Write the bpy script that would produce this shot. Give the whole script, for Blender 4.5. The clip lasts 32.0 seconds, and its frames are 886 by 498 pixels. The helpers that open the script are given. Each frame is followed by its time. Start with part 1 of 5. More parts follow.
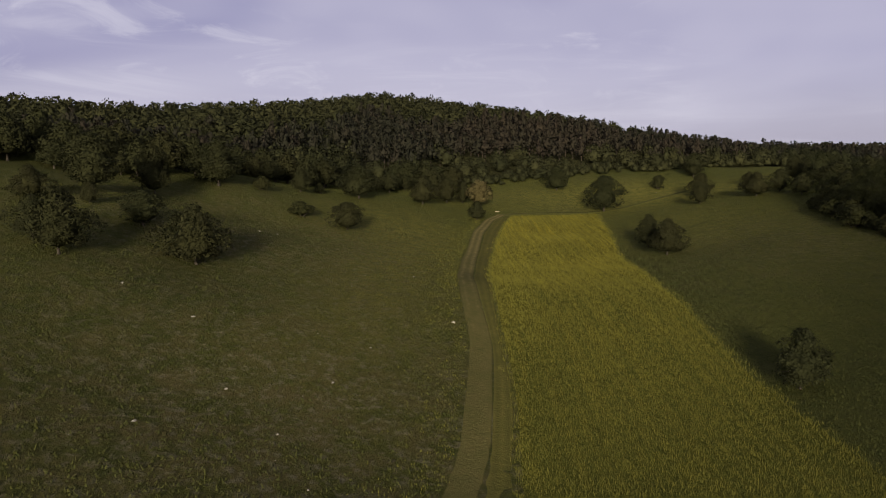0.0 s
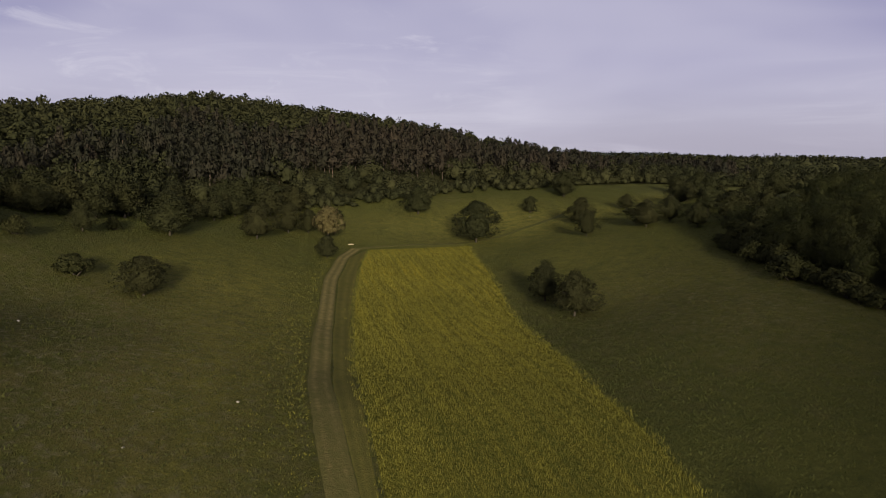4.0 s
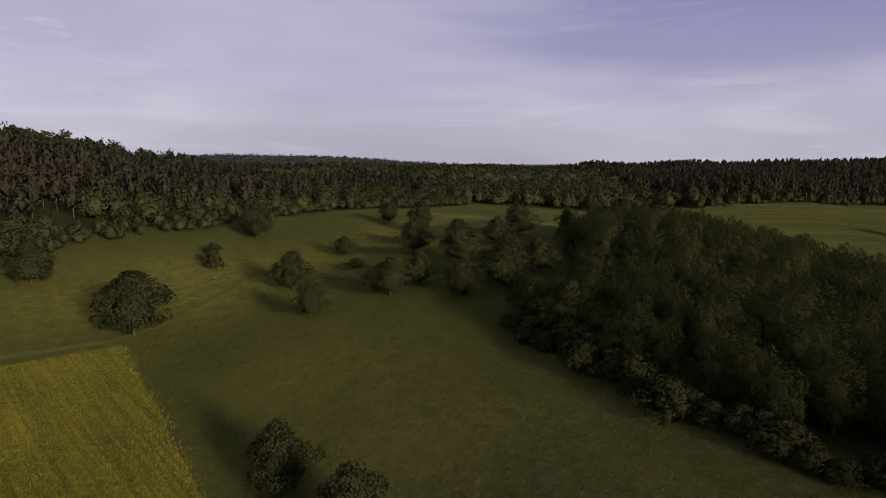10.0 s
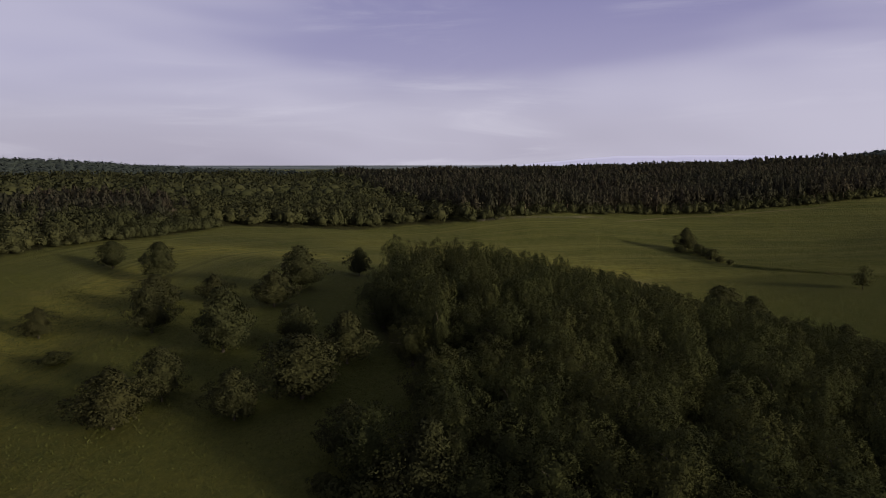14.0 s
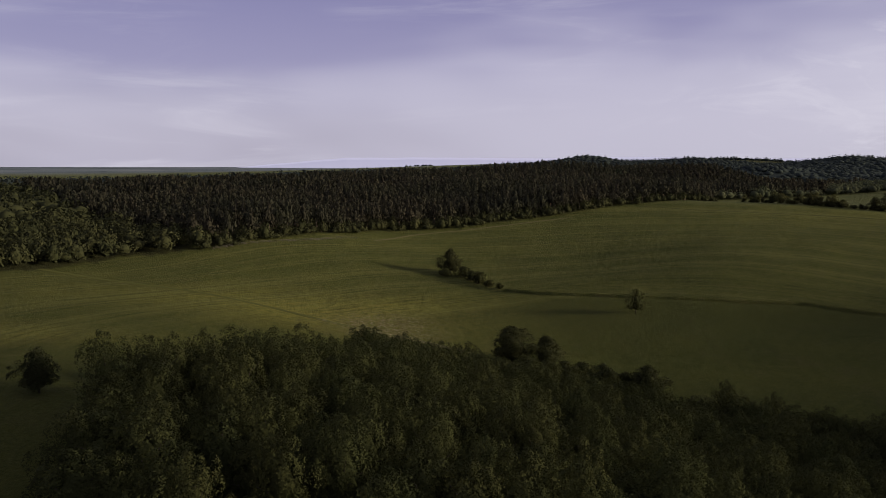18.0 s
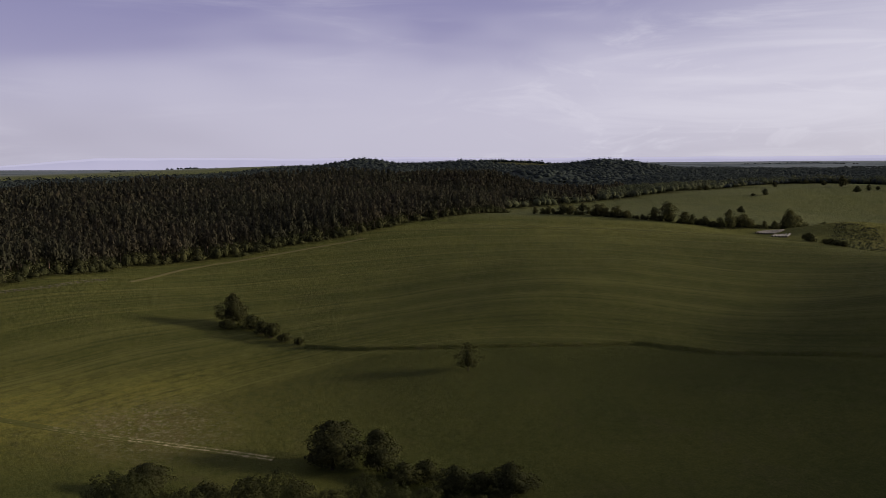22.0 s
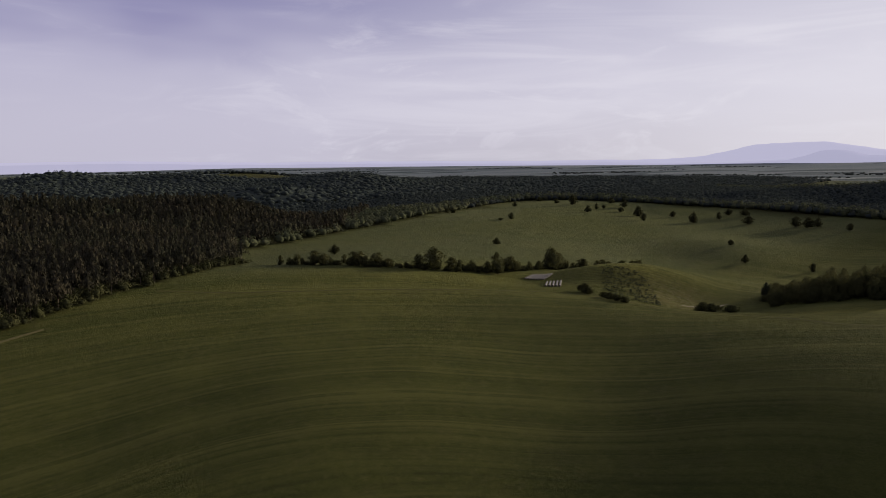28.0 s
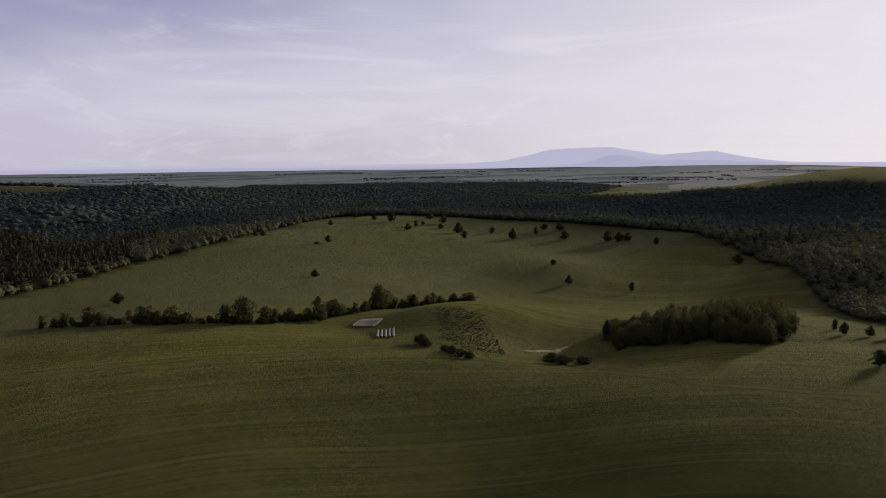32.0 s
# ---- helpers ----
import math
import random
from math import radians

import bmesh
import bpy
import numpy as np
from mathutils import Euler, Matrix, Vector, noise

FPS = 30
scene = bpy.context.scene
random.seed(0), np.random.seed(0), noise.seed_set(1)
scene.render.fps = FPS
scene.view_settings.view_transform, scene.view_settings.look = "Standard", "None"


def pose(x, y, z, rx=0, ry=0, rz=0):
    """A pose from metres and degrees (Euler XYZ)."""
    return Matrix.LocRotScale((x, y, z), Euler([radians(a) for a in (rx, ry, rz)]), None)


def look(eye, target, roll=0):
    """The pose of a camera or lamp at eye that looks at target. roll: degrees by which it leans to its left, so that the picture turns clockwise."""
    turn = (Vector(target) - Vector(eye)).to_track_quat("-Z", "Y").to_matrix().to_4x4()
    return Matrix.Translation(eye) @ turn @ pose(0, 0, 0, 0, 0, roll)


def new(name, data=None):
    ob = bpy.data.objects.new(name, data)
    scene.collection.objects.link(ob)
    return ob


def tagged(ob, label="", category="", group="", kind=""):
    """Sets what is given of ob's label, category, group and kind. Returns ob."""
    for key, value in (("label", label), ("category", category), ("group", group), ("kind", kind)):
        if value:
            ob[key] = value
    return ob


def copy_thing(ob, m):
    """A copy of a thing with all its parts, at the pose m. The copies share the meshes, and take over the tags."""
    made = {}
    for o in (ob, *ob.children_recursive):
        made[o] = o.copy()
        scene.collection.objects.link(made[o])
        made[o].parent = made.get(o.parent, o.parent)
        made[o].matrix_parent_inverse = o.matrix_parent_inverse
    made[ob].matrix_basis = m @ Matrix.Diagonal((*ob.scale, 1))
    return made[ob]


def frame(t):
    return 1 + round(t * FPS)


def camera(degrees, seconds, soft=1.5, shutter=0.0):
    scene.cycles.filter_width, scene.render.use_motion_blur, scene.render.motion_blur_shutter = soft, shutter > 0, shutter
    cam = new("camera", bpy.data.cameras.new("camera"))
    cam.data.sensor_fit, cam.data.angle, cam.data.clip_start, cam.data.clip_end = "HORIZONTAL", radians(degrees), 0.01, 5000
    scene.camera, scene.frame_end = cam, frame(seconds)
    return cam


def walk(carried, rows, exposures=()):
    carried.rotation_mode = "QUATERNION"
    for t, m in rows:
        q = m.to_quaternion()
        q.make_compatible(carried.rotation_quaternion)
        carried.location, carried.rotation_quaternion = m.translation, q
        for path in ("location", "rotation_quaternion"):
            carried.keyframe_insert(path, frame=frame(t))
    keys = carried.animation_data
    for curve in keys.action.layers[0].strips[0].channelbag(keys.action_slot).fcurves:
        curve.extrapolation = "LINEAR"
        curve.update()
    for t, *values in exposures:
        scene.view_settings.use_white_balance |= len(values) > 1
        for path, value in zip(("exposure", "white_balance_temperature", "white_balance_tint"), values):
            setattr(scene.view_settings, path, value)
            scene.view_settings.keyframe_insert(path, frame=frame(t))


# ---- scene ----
# camera: seconds, place in metres, heading, tilt and lean in degrees
cam = camera(63.58, 32.0, soft=0.8)
ROWS = [
    (0.0, -0.00, 0.00, 22.00, 0.000, -6.884, -0.400),
    (1.0, -0.35, 10.72, 23.46, -2.609, -6.895, -0.201),
    (2.0, -0.48, 21.76, 24.94, -5.244, -6.900, -0.010),
    (3.0, -0.28, 32.60, 26.62, -8.919, -6.896, 0.141),
    (4.0, 0.19, 43.25, 28.23, -12.620, -6.897, 0.222),
    (5.0, 1.52, 53.94, 29.70, -16.247, -6.900, 0.239),
    (6.0, 3.38, 65.23, 31.04, -20.392, -6.907, 0.204),
    (7.0, 6.11, 76.45, 32.33, -24.581, -6.907, 0.136),
    (8.0, 9.48, 87.14, 33.69, -29.186, -6.913, 0.061),
    (9.0, 13.43, 97.28, 35.23, -34.436, -6.926, 0.008),
    (10.0, 18.09, 107.32, 36.86, -38.974, -6.925, -0.000),
    (11.0, 23.95, 117.20, 38.35, -43.369, -6.918, 0.004),
    (12.0, 30.64, 126.85, 39.78, -48.211, -6.915, -0.004),
    (13.0, 38.06, 135.88, 41.34, -53.393, -6.913, -0.007),
    (14.0, 46.47, 144.68, 42.80, -59.047, -6.909, 0.014),
    (15.0, 55.62, 152.81, 44.28, -64.570, -6.893, 0.052),
    (16.0, 65.15, 159.63, 45.94, -69.889, -6.861, 0.080),
    (17.0, 75.25, 165.26, 47.53, -75.245, -6.839, 0.086),
    (18.0, 86.03, 170.32, 49.32, -80.471, -6.832, 0.057),
    (19.0, 97.02, 174.67, 51.30, -85.589, -6.855, -0.004),
    (20.0, 109.30, 178.16, 53.28, -90.687, -6.890, -0.067),
    (21.0, 122.06, 180.41, 55.36, -95.125, -6.929, -0.129),
    (22.0, 135.12, 181.64, 58.18, -98.511, -6.937, -0.163),
    (23.0, 147.78, 181.02, 61.56, -101.735, -6.943, -0.175),
    (24.0, 160.33, 179.10, 65.22, -104.767, -6.935, -0.181),
    (25.0, 173.92, 177.41, 68.96, -108.289, -6.923, -0.178),
    (26.0, 187.81, 174.72, 72.78, -111.879, -6.915, -0.176),
    (27.0, 201.33, 170.76, 76.58, -115.801, -6.920, -0.178),
    (28.0, 214.31, 165.58, 80.31, -119.659, -6.925, -0.179),
    (29.0, 226.62, 159.64, 83.96, -123.376, -6.920, -0.189),
    (30.0, 238.19, 153.67, 87.65, -127.254, -6.892, -0.205),
    (31.0, 249.29, 147.26, 91.30, -131.294, -6.856, -0.243),
    (32.0, 260.36, 140.28, 94.87, -134.803, -6.824, -0.299),
]
walk(cam, [(t, pose(x, y, z, 0, 0, yaw) @ pose(0, 0, 0, 90 + tilt, 0, 0) @ pose(0, 0, 0, 0, 0, lean)) for t, x, y, z, yaw, tilt, lean in ROWS])

# ---- light ----
SUN_UP, SUN_FROM = 11.5, 184.0        # degrees over the horizon; compass turn from +y
world = bpy.data.worlds.new("evening_sky")
scene.world = world
world.use_nodes = True
wn, wl = world.node_tree.nodes, world.node_tree.links
wn.clear()


def wnode(kind, **values):
    n = wn.new(kind)
    for k, v in values.items():
        if k in n.inputs:
            n.inputs[k].default_value = v
    return n


def wmath(op, a, b=None):
    n = wn.new("ShaderNodeMath")
    n.operation = op
    for i, v in enumerate((a, b)):
        if v is None:
            continue
        if isinstance(v, (int, float)):
            n.inputs[i].default_value = v
        else:
            wl.new(v, n.inputs[i])
    return n.outputs[0]


def wmix(fac, a, b, blend="MIX"):
    n = wn.new("ShaderNodeMix")
    n.data_type, n.blend_type = "RGBA", blend
    for i, v in ((0, fac), (6, a), (7, b)):
        if isinstance(v, (int, float)):
            n.inputs[i].default_value = v
        elif isinstance(v, tuple):
            n.inputs[i].default_value = (*v, 1)
        else:
            wl.new(v, n.inputs[i])
    return n.outputs[2]


tc = wn.new("ShaderNodeTexCoord")
sky = wn.new("ShaderNodeTexSky")
sky.sky_type, sky.sun_disc = "NISHITA", False
sky.sun_elevation, sky.sun_rotation = radians(SUN_UP), radians(SUN_FROM)
sky.air_density, sky.dust_density, sky.ozone_density = 1.0, 1.5, 2.0
sep = wn.new("ShaderNodeSeparateXYZ")
wl.new(tc.outputs["Generated"], sep.inputs[0])
up = wmath("MAXIMUM", sep.outputs[2], 0.0)
ramp = wn.new("ShaderNodeValToRGB")
wl.new(up, ramp.inputs[0])
ramp.color_ramp.elements[0].position, ramp.color_ramp.elements[0].color = 0.0, (0.320, 0.303, 0.380, 1)
ramp.color_ramp.elements[1].position, ramp.color_ramp.elements[1].color = 0.9, (0.150, 0.155, 0.200, 1)
for at_, col in ((0.06, (0.325, 0.305, 0.40)), (0.13, (0.245, 0.228, 0.365)), (0.22, (0.186, 0.174, 0.318)), (0.36, (0.122, 0.118, 0.212)), (0.55, (0.130, 0.132, 0.19))):
    e = ramp.color_ramp.elements.new(at_)
    e.color = (*col, 1)
# high thin cloud in long level streaks
def cloud(wide, tall, lean, detail, low, high, rough=0.55, bend=0.6, shift=0.0):
    mp = wn.new("ShaderNodeMapping")
    mp.inputs["Location"].default_value = (shift, shift * 0.7, 0)
    mp.inputs["Rotation"].default_value = (radians(lean), radians(lean * 0.6), 0)
    mp.inputs["Scale"].default_value = (wide, wide, tall)
    wl.new(tc.outputs["Generated"], mp.inputs[0])
    nz = wnode("ShaderNodeTexNoise", Detail=detail, Roughness=rough, Distortion=bend, Scale=1.0)
    wl.new(mp.outputs[0], nz.inputs["Vector"])
    mr = wnode("ShaderNodeMapRange")
    mr.interpolation_type = "SMOOTHSTEP"
    mr.inputs[1].default_value, mr.inputs[2].default_value = low, high
    wl.new(nz.outputs[0], mr.inputs[0])
    return mr.outputs[0]


veil = cloud(1.5, 5.5, 2, 3, 0.36, 0.70, 0.5, 0.4)
wisps = wmath("MULTIPLY", cloud(2.6, 22.0, 3, 7, 0.46, 0.74, 0.58, 0.9, 2.3), cloud(1.9, 4.0, 0, 2, 0.38, 0.60, 0.5, 0.3, 5.1))
flocks = wmath("MULTIPLY", cloud(6.0, 19.0, 4, 8, 0.50, 0.72, 0.62, 1.4, 7.7), cloud(1.3, 3.0, 0, 2, 0.42, 0.62, 0.5, 0.3, 9.4))
sunside = wmath("MAXIMUM", wmath("MULTIPLY", sep.outputs[1], -1.0), 0.0)
glow = wmath("POWER", sunside, 2.0)
thin_air = wmix(1.0, sky.outputs[0], (0.045, 0.045, 0.045), "MULTIPLY")
base = wmix(0.85, thin_air, ramp.outputs[0])
veiled = wmix(wmath("MULTIPLY", veil, 0.62), base, (0.41, 0.395, 0.48))
wisped = wmix(wmath("MULTIPLY", wmath("MAXIMUM", wisps, flocks), 0.42), veiled, (0.49, 0.475, 0.54))
lit = wmix(wmath("MULTIPLY", glow, 0.75), wisped, (0.60, 0.585, 0.61))
bg = wn.new("ShaderNodeBackground")
bg.inputs[1].default_value = 1.0
wo = wn.new("ShaderNodeOutputWorld")
wl.new(lit, bg.inputs[0]), wl.new(bg.outputs[0], wo.inputs[0])

sun = new("sun", bpy.data.lights.new("sun", "SUN"))
sun.data.energy, sun.data.angle, sun.data.color = 3.7, radians(9), (1.0, 0.87, 0.63)
sd = Vector((math.sin(radians(SUN_FROM)) * math.cos(radians(SUN_UP)), math.cos(radians(SUN_FROM)) * math.cos(radians(SUN_UP)), math.sin(radians(SUN_UP))))
sun.matrix_world = look(sd * 400, (0, 0, 0))
scene.view_settings.exposure = 0.56


# ---- materials ----
class Mat:
    """A small builder for node materials in metres of the world."""

    def __init__(self, name, rough=0.9, spec=0.2, metal=0.0):
        self.m = bpy.data.materials.new(name)
        self.m.use_nodes = True
        self.n, self.l = self.m.node_tree.nodes, self.m.node_tree.links
        self.b = self.n["Principled BSDF"]
        self.out = self.n["Material Output"]
        self.b.inputs["Roughness"].default_value = rough
        self.b.inputs["Metallic"].default_value = metal
        self.b.inputs["Specular IOR Level"].default_value = spec
        g = self.n.new("ShaderNodeNewGeometry")
        self.pos, self.island = g.outputs["Position"], g.outputs["Random Per Island"]
        self.obrand = self.n.new("ShaderNodeObjectInfo").outputs["Random"]

    def noise(self, scale, detail=4, rough=0.6, stretch=(1, 1, 1), turn=0, low=0.35, high=0.65):
        mp = self.n.new("ShaderNodeMapping")
        mp.inputs["Scale"].default_value = stretch
        mp.inputs["Rotation"].default_value = (0, 0, radians(turn))
        nz = self.n.new("ShaderNodeTexNoise")
        nz.inputs["Scale"].default_value, nz.inputs["Detail"].default_value, nz.inputs["Roughness"].default_value = scale, detail, rough
        self.l.new(self.pos, mp.inputs[0]), self.l.new(mp.outputs[0], nz.inputs["Vector"])
        return self.range(nz.outputs[0], low, high)

    def range(self, v, low, high, a=0.0, b=1.0):
        mr = self.n.new("ShaderNodeMapRange")
        for i, x in ((1, low), (2, high), (3, a), (4, b)):
            mr.inputs[i].default_value = x
        self.l.new(v, mr.inputs[0])
        return mr.outputs[0]

    def attr(self, name, part="Fac"):
        a = self.n.new("ShaderNodeAttribute")
        a.attribute_name = name
        return a.outputs[part]

    def math(self, op, a, b=0.0):
        n = self.n.new("ShaderNodeMath")
        n.operation = op
        for i, v in enumerate((a, b)):
            if isinstance(v, (int, float)):
                n.inputs[i].default_value = v
            else:
                self.l.new(v, n.inputs[i])
        return n.outputs[0]

    def mix(self, fac, a, b, blend="MIX"):
        n = self.n.new("ShaderNodeMix")
        n.data_type, n.blend_type = "RGBA", blend
        for i, v in ((0, fac), (6, a), (7, b)):
            if isinstance(v, (int, float)):
                n.inputs[i].default_value = v
            elif isinstance(v, tuple):
                n.inputs[i].default_value = (*v, 1)
            else:
                self.l.new(v, n.inputs[i])
        return n.outputs[2]

    def colour(self, c):
        if isinstance(c, tuple):
            self.b.inputs["Base Color"].default_value = (*c, 1)
        else:
            self.l.new(c, self.b.inputs["Base Color"])
        return self

    def bump(self, h, strength=0.5, dist=0.1):
        b = self.n.new("ShaderNodeBump")
        b.inputs["Strength"].default_value, b.inputs["Distance"].default_value = strength, dist
        self.l.new(h, b.inputs["Height"]), self.l.new(b.outputs[0], self.b.inputs["Normal"])
        return self

    def sheen(self, c, weight=0.12):
        """The pale shimmer of standing grass seen at a low angle."""
        self.b.inputs["Sheen Weight"].default_value = weight
        self.b.inputs["Sheen Roughness"].default_value = 0.45
        self.l.new(self.mix(0.5, c, (0.44, 0.46, 0.18)), self.b.inputs["Sheen Tint"])
        return self

    def thin(self, c, share=0.3):
        """Lets light through, as leaves do."""
        t = self.n.new("ShaderNodeBsdfTranslucent")
        mx = self.n.new("ShaderNodeMixShader")
        mx.inputs[0].default_value = share
        self.l.new(c, t.inputs[0])
        self.l.new(self.b.outputs[0], mx.inputs[1]), self.l.new(t.outputs[0], mx.inputs[2])
        self.l.new(mx.outputs[0], self.out.inputs[0])
        return self


def leaf_material(name, dark, light, tint, per_tree, share=0.28):
    m = Mat(name, 0.95, 0.04)
    leafy = m.mix(m.range(m.island, 0.0, 1.0, 0.15, 0.85) if per_tree else m.range(m.island, 0.0, 1.0, 0.3, 0.7), dark, light)
    which = m.obrand if per_tree else m.attr("tint")
    c = m.mix(m.math("MULTIPLY", which, 0.55), leafy, tint)
    m.colour(c).thin(c, share)
    return m.m


LEAF_OAK = leaf_material("oak_leaves", (0.019, 0.021, 0.010), (0.041, 0.044, 0.019), (0.036, 0.033, 0.014), True, 0.2)
LEAF_LOCUST = leaf_material("locust_leaves", (0.025, 0.028, 0.012), (0.042, 0.047, 0.018), (0.050, 0.049, 0.018), True, 0.32)
LEAF_PALE = leaf_material("pale_willow_leaves", (0.070, 0.060, 0.026), (0.150, 0.124, 0.056), (0.115, 0.096, 0.042), True)
LEAF_SHRUB = leaf_material("shrub_leaves", (0.034, 0.037, 0.017), (0.080, 0.080, 0.034), (0.074, 0.069, 0.028), True, 0.45)
LEAF_BUSH = leaf_material("bush_leaves", (0.020, 0.023, 0.010), (0.058, 0.060, 0.024), (0.048, 0.047, 0.019), True, 0.36)
LEAF_PINE = leaf_material("pine_needles", (0.012, 0.016, 0.009), (0.034, 0.037, 0.018), (0.030, 0.030, 0.015), True, 0.08)
LEAF_WOOD = leaf_material("wood_leaves", (0.022, 0.024, 0.012), (0.048, 0.051, 0.023), (0.068, 0.066, 0.029), False, 0.24)
LEAF_PINEWOOD = leaf_material("pinewood_needles", (0.029, 0.029, 0.021), (0.041, 0.041, 0.027), (0.066, 0.048, 0.036), False, 0.34)
# far leaves: the blue-grey of distance haze is mixed into their colour
LEAF_FAR_HAZE = leaf_material("hazed_far_leaves", (0.031, 0.038, 0.038), (0.036, 0.044, 0.042), (0.046, 0.056, 0.049), False, 0.26)
LEAF_EDGE = leaf_material("valley_leaves", (0.048, 0.055, 0.034), (0.078, 0.086, 0.048), (0.094, 0.094, 0.054), False, 0.36)


def bark_material():
    m = Mat("bark", 0.95, 0.1)
    m.colour(m.mix(m.noise(2.5, 6, 0.7, (3, 3, 0.6)), (0.028, 0.023, 0.018), (0.075, 0.063, 0.050)))
    m.bump(m.noise(6, 5, 0.7, (3, 3, 0.5)), 0.8, 0.04)
    return m.m


BARK = bark_material()


def pale_bark_material():
    m = Mat("pine_bark", 0.95, 0.1)
    m.colour(m.mix(m.noise(1.5, 5, 0.7, (2, 2, 0.5)), (0.065, 0.050, 0.038), (0.14, 0.11, 0.085)))
    return m.m


PINE_BARK = pale_bark_material()


def meadow_material():
    m = Mat("meadow_grass", 1.0, 0.02)
    split = m.n.new("ShaderNodeSeparateColor")
    m.l.new(m.attr("cover", "Color"), split.inputs[0])
    wood, dry, mown, plain = split.outputs[0], split.outputs[1], split.outputs[2], m.attr("plain")
    big, mid, fine, grain = m.noise(0.012, 4), m.noise(0.05, 6, 0.68), m.noise(0.5, 6, 0.75, low=0.40, high=0.66), m.noise(1.8, 5, 0.8, low=0.36, high=0.64)
    c = m.mix(big, (0.094, 0.099, 0.024), (0.126, 0.122, 0.030))
    c = m.mix(m.math("MULTIPLY", mid, 0.62), c, (0.055, 0.065, 0.017))
    c = m.mix(m.math("MULTIPLY", m.noise(0.028, 6, 0.7, low=0.48, high=0.66), 0.6), c, (0.052, 0.066, 0.019))
    c = m.mix(m.math("MULTIPLY", m.noise(0.09, 7, 0.72, low=0.52, high=0.68), 0.7), c, (0.118, 0.098, 0.044))
    c = m.mix(m.math("MULTIPLY", fine, 0.66), c, (0.136, 0.136, 0.038))
    c = m.mix(m.math("MULTIPLY", grain, 0.62), c, (0.032, 0.038, 0.012))
    # flowering grass beside the track; sunlight painted paler on valley head, strips and knoll
    bloom_and_sun = m.attr("bloom_and_sun")
    c = m.mix(m.math("MULTIPLY", bloom_and_sun, m.noise(0.35, 6, 0.75, low=0.34, high=0.62)), c, (0.215, 0.190, 0.042))
    c = m.mix(m.math("MULTIPLY", bloom_and_sun, m.math("MULTIPLY", m.noise(2.2, 4, 0.7, low=0.56, high=0.68), 0.8)), c, (0.33, 0.28, 0.06))
    # hay cut in rounds that run parallel to the bank
    off = m.n.new("ShaderNodeVectorMath")
    off.operation = "SUBTRACT"
    off.inputs[1].default_value = (247, 140, 0)
    m.l.new(m.pos, off.inputs[0])
    flatten = m.n.new("ShaderNodeVectorMath")
    flatten.operation = "MULTIPLY"
    flatten.inputs[1].default_value = (1, 1, 0)
    m.l.new(off.outputs[0], flatten.inputs[0])
    ring = m.n.new("ShaderNodeVectorMath")
    ring.operation = "LENGTH"
    m.l.new(flatten.outputs[0], ring.inputs[0])
    round_ = m.math("ADD", ring.outputs["Value"], m.math("MULTIPLY", m.noise(0.010, 2), 2.5))

    def rounds(scale, detail, low, high):
        nz = m.n.new("ShaderNodeTexNoise")
        nz.noise_dimensions = "1D"
        nz.inputs["Scale"].default_value, nz.inputs["Detail"].default_value, nz.inputs["Roughness"].default_value = scale, detail, 0.75
        m.l.new(round_, nz.inputs["W"])
        return m.range(nz.outputs[0], low, high)

    above = m.range(ring.outputs["Value"], 101, 107)
    lower = m.math("MULTIPLY", mown, m.math("SUBTRACT", 1.0, above))
    mown = m.math("MULTIPLY", mown, above)
    # unmown meadow below the bank; the shade lying there is painted in too
    c = m.mix(m.math("MULTIPLY", lower, 0.55), c, (0.044, 0.047, 0.017))
    bands, swath = rounds(0.045, 3, 0.40, 0.62), m.math("MULTIPLY", rounds(0.42, 5, 0.44, 0.60), m.noise(0.05, 5, 0.75, low=0.32, high=0.56))
    c = m.mix(m.math("MULTIPLY", mown, m.math("MULTIPLY", bands, 0.6)), c, (0.148, 0.143, 0.044))
    c = m.mix(m.math("MULTIPLY", mown, m.math("MULTIPLY", swath, 0.66)), c, (0.042, 0.045, 0.016))
    c = m.mix(m.math("MULTIPLY", mown, m.math("MULTIPLY", m.noise(0.35, 6, 0.75, low=0.52, high=0.68), 0.5)), c, (0.142, 0.131, 0.046))
    c = m.mix(m.math("MULTIPLY", dry, m.noise(0.25, 6, 0.7, low=0.42, high=0.62)), c, (0.150, 0.120, 0.050))
    c = m.mix(m.math("MULTIPLY", m.math("MULTIPLY", dry, m.noise(0.9, 4, 0.7, low=0.50, high=0.66)), 0.75), c, (0.29, 0.25, 0.17))
    # patchwork of far fields, with distance haze painted in as pale blue-grey
    vor = m.n.new("ShaderNodeTexVoronoi")
    vor.inputs["Scale"].default_value = 0.0058
    mp = m.n.new("ShaderNodeMapping")
    mp.inputs["Scale"].default_value = (1, 0.45, 1)
    mp.inputs["Rotation"].default_value = (0, 0, radians(35))
    m.l.new(m.pos, mp.inputs[0]), m.l.new(mp.outputs[0], vor.inputs["Vector"])
    pick = m.n.new("ShaderNodeSeparateColor")
    m.l.new(vor.outputs["Color"], pick.inputs[0])
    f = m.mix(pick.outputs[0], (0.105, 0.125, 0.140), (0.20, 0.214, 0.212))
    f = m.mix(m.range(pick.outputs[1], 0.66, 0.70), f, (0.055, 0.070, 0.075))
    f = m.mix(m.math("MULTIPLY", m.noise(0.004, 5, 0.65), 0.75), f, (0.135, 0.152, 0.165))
    # grass darkened evenly, but spared where flowers and painted sunlight lie
    c = m.mix(m.math("SUBTRACT", 0.27, m.math("MULTIPLY", bloom_and_sun, 0.25)), c, (0.014, 0.020, 0.006))
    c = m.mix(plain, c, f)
    c = m.mix(wood, c, (0.026, 0.025, 0.012))
    m.colour(c)
    m.sheen(c, 0.18)
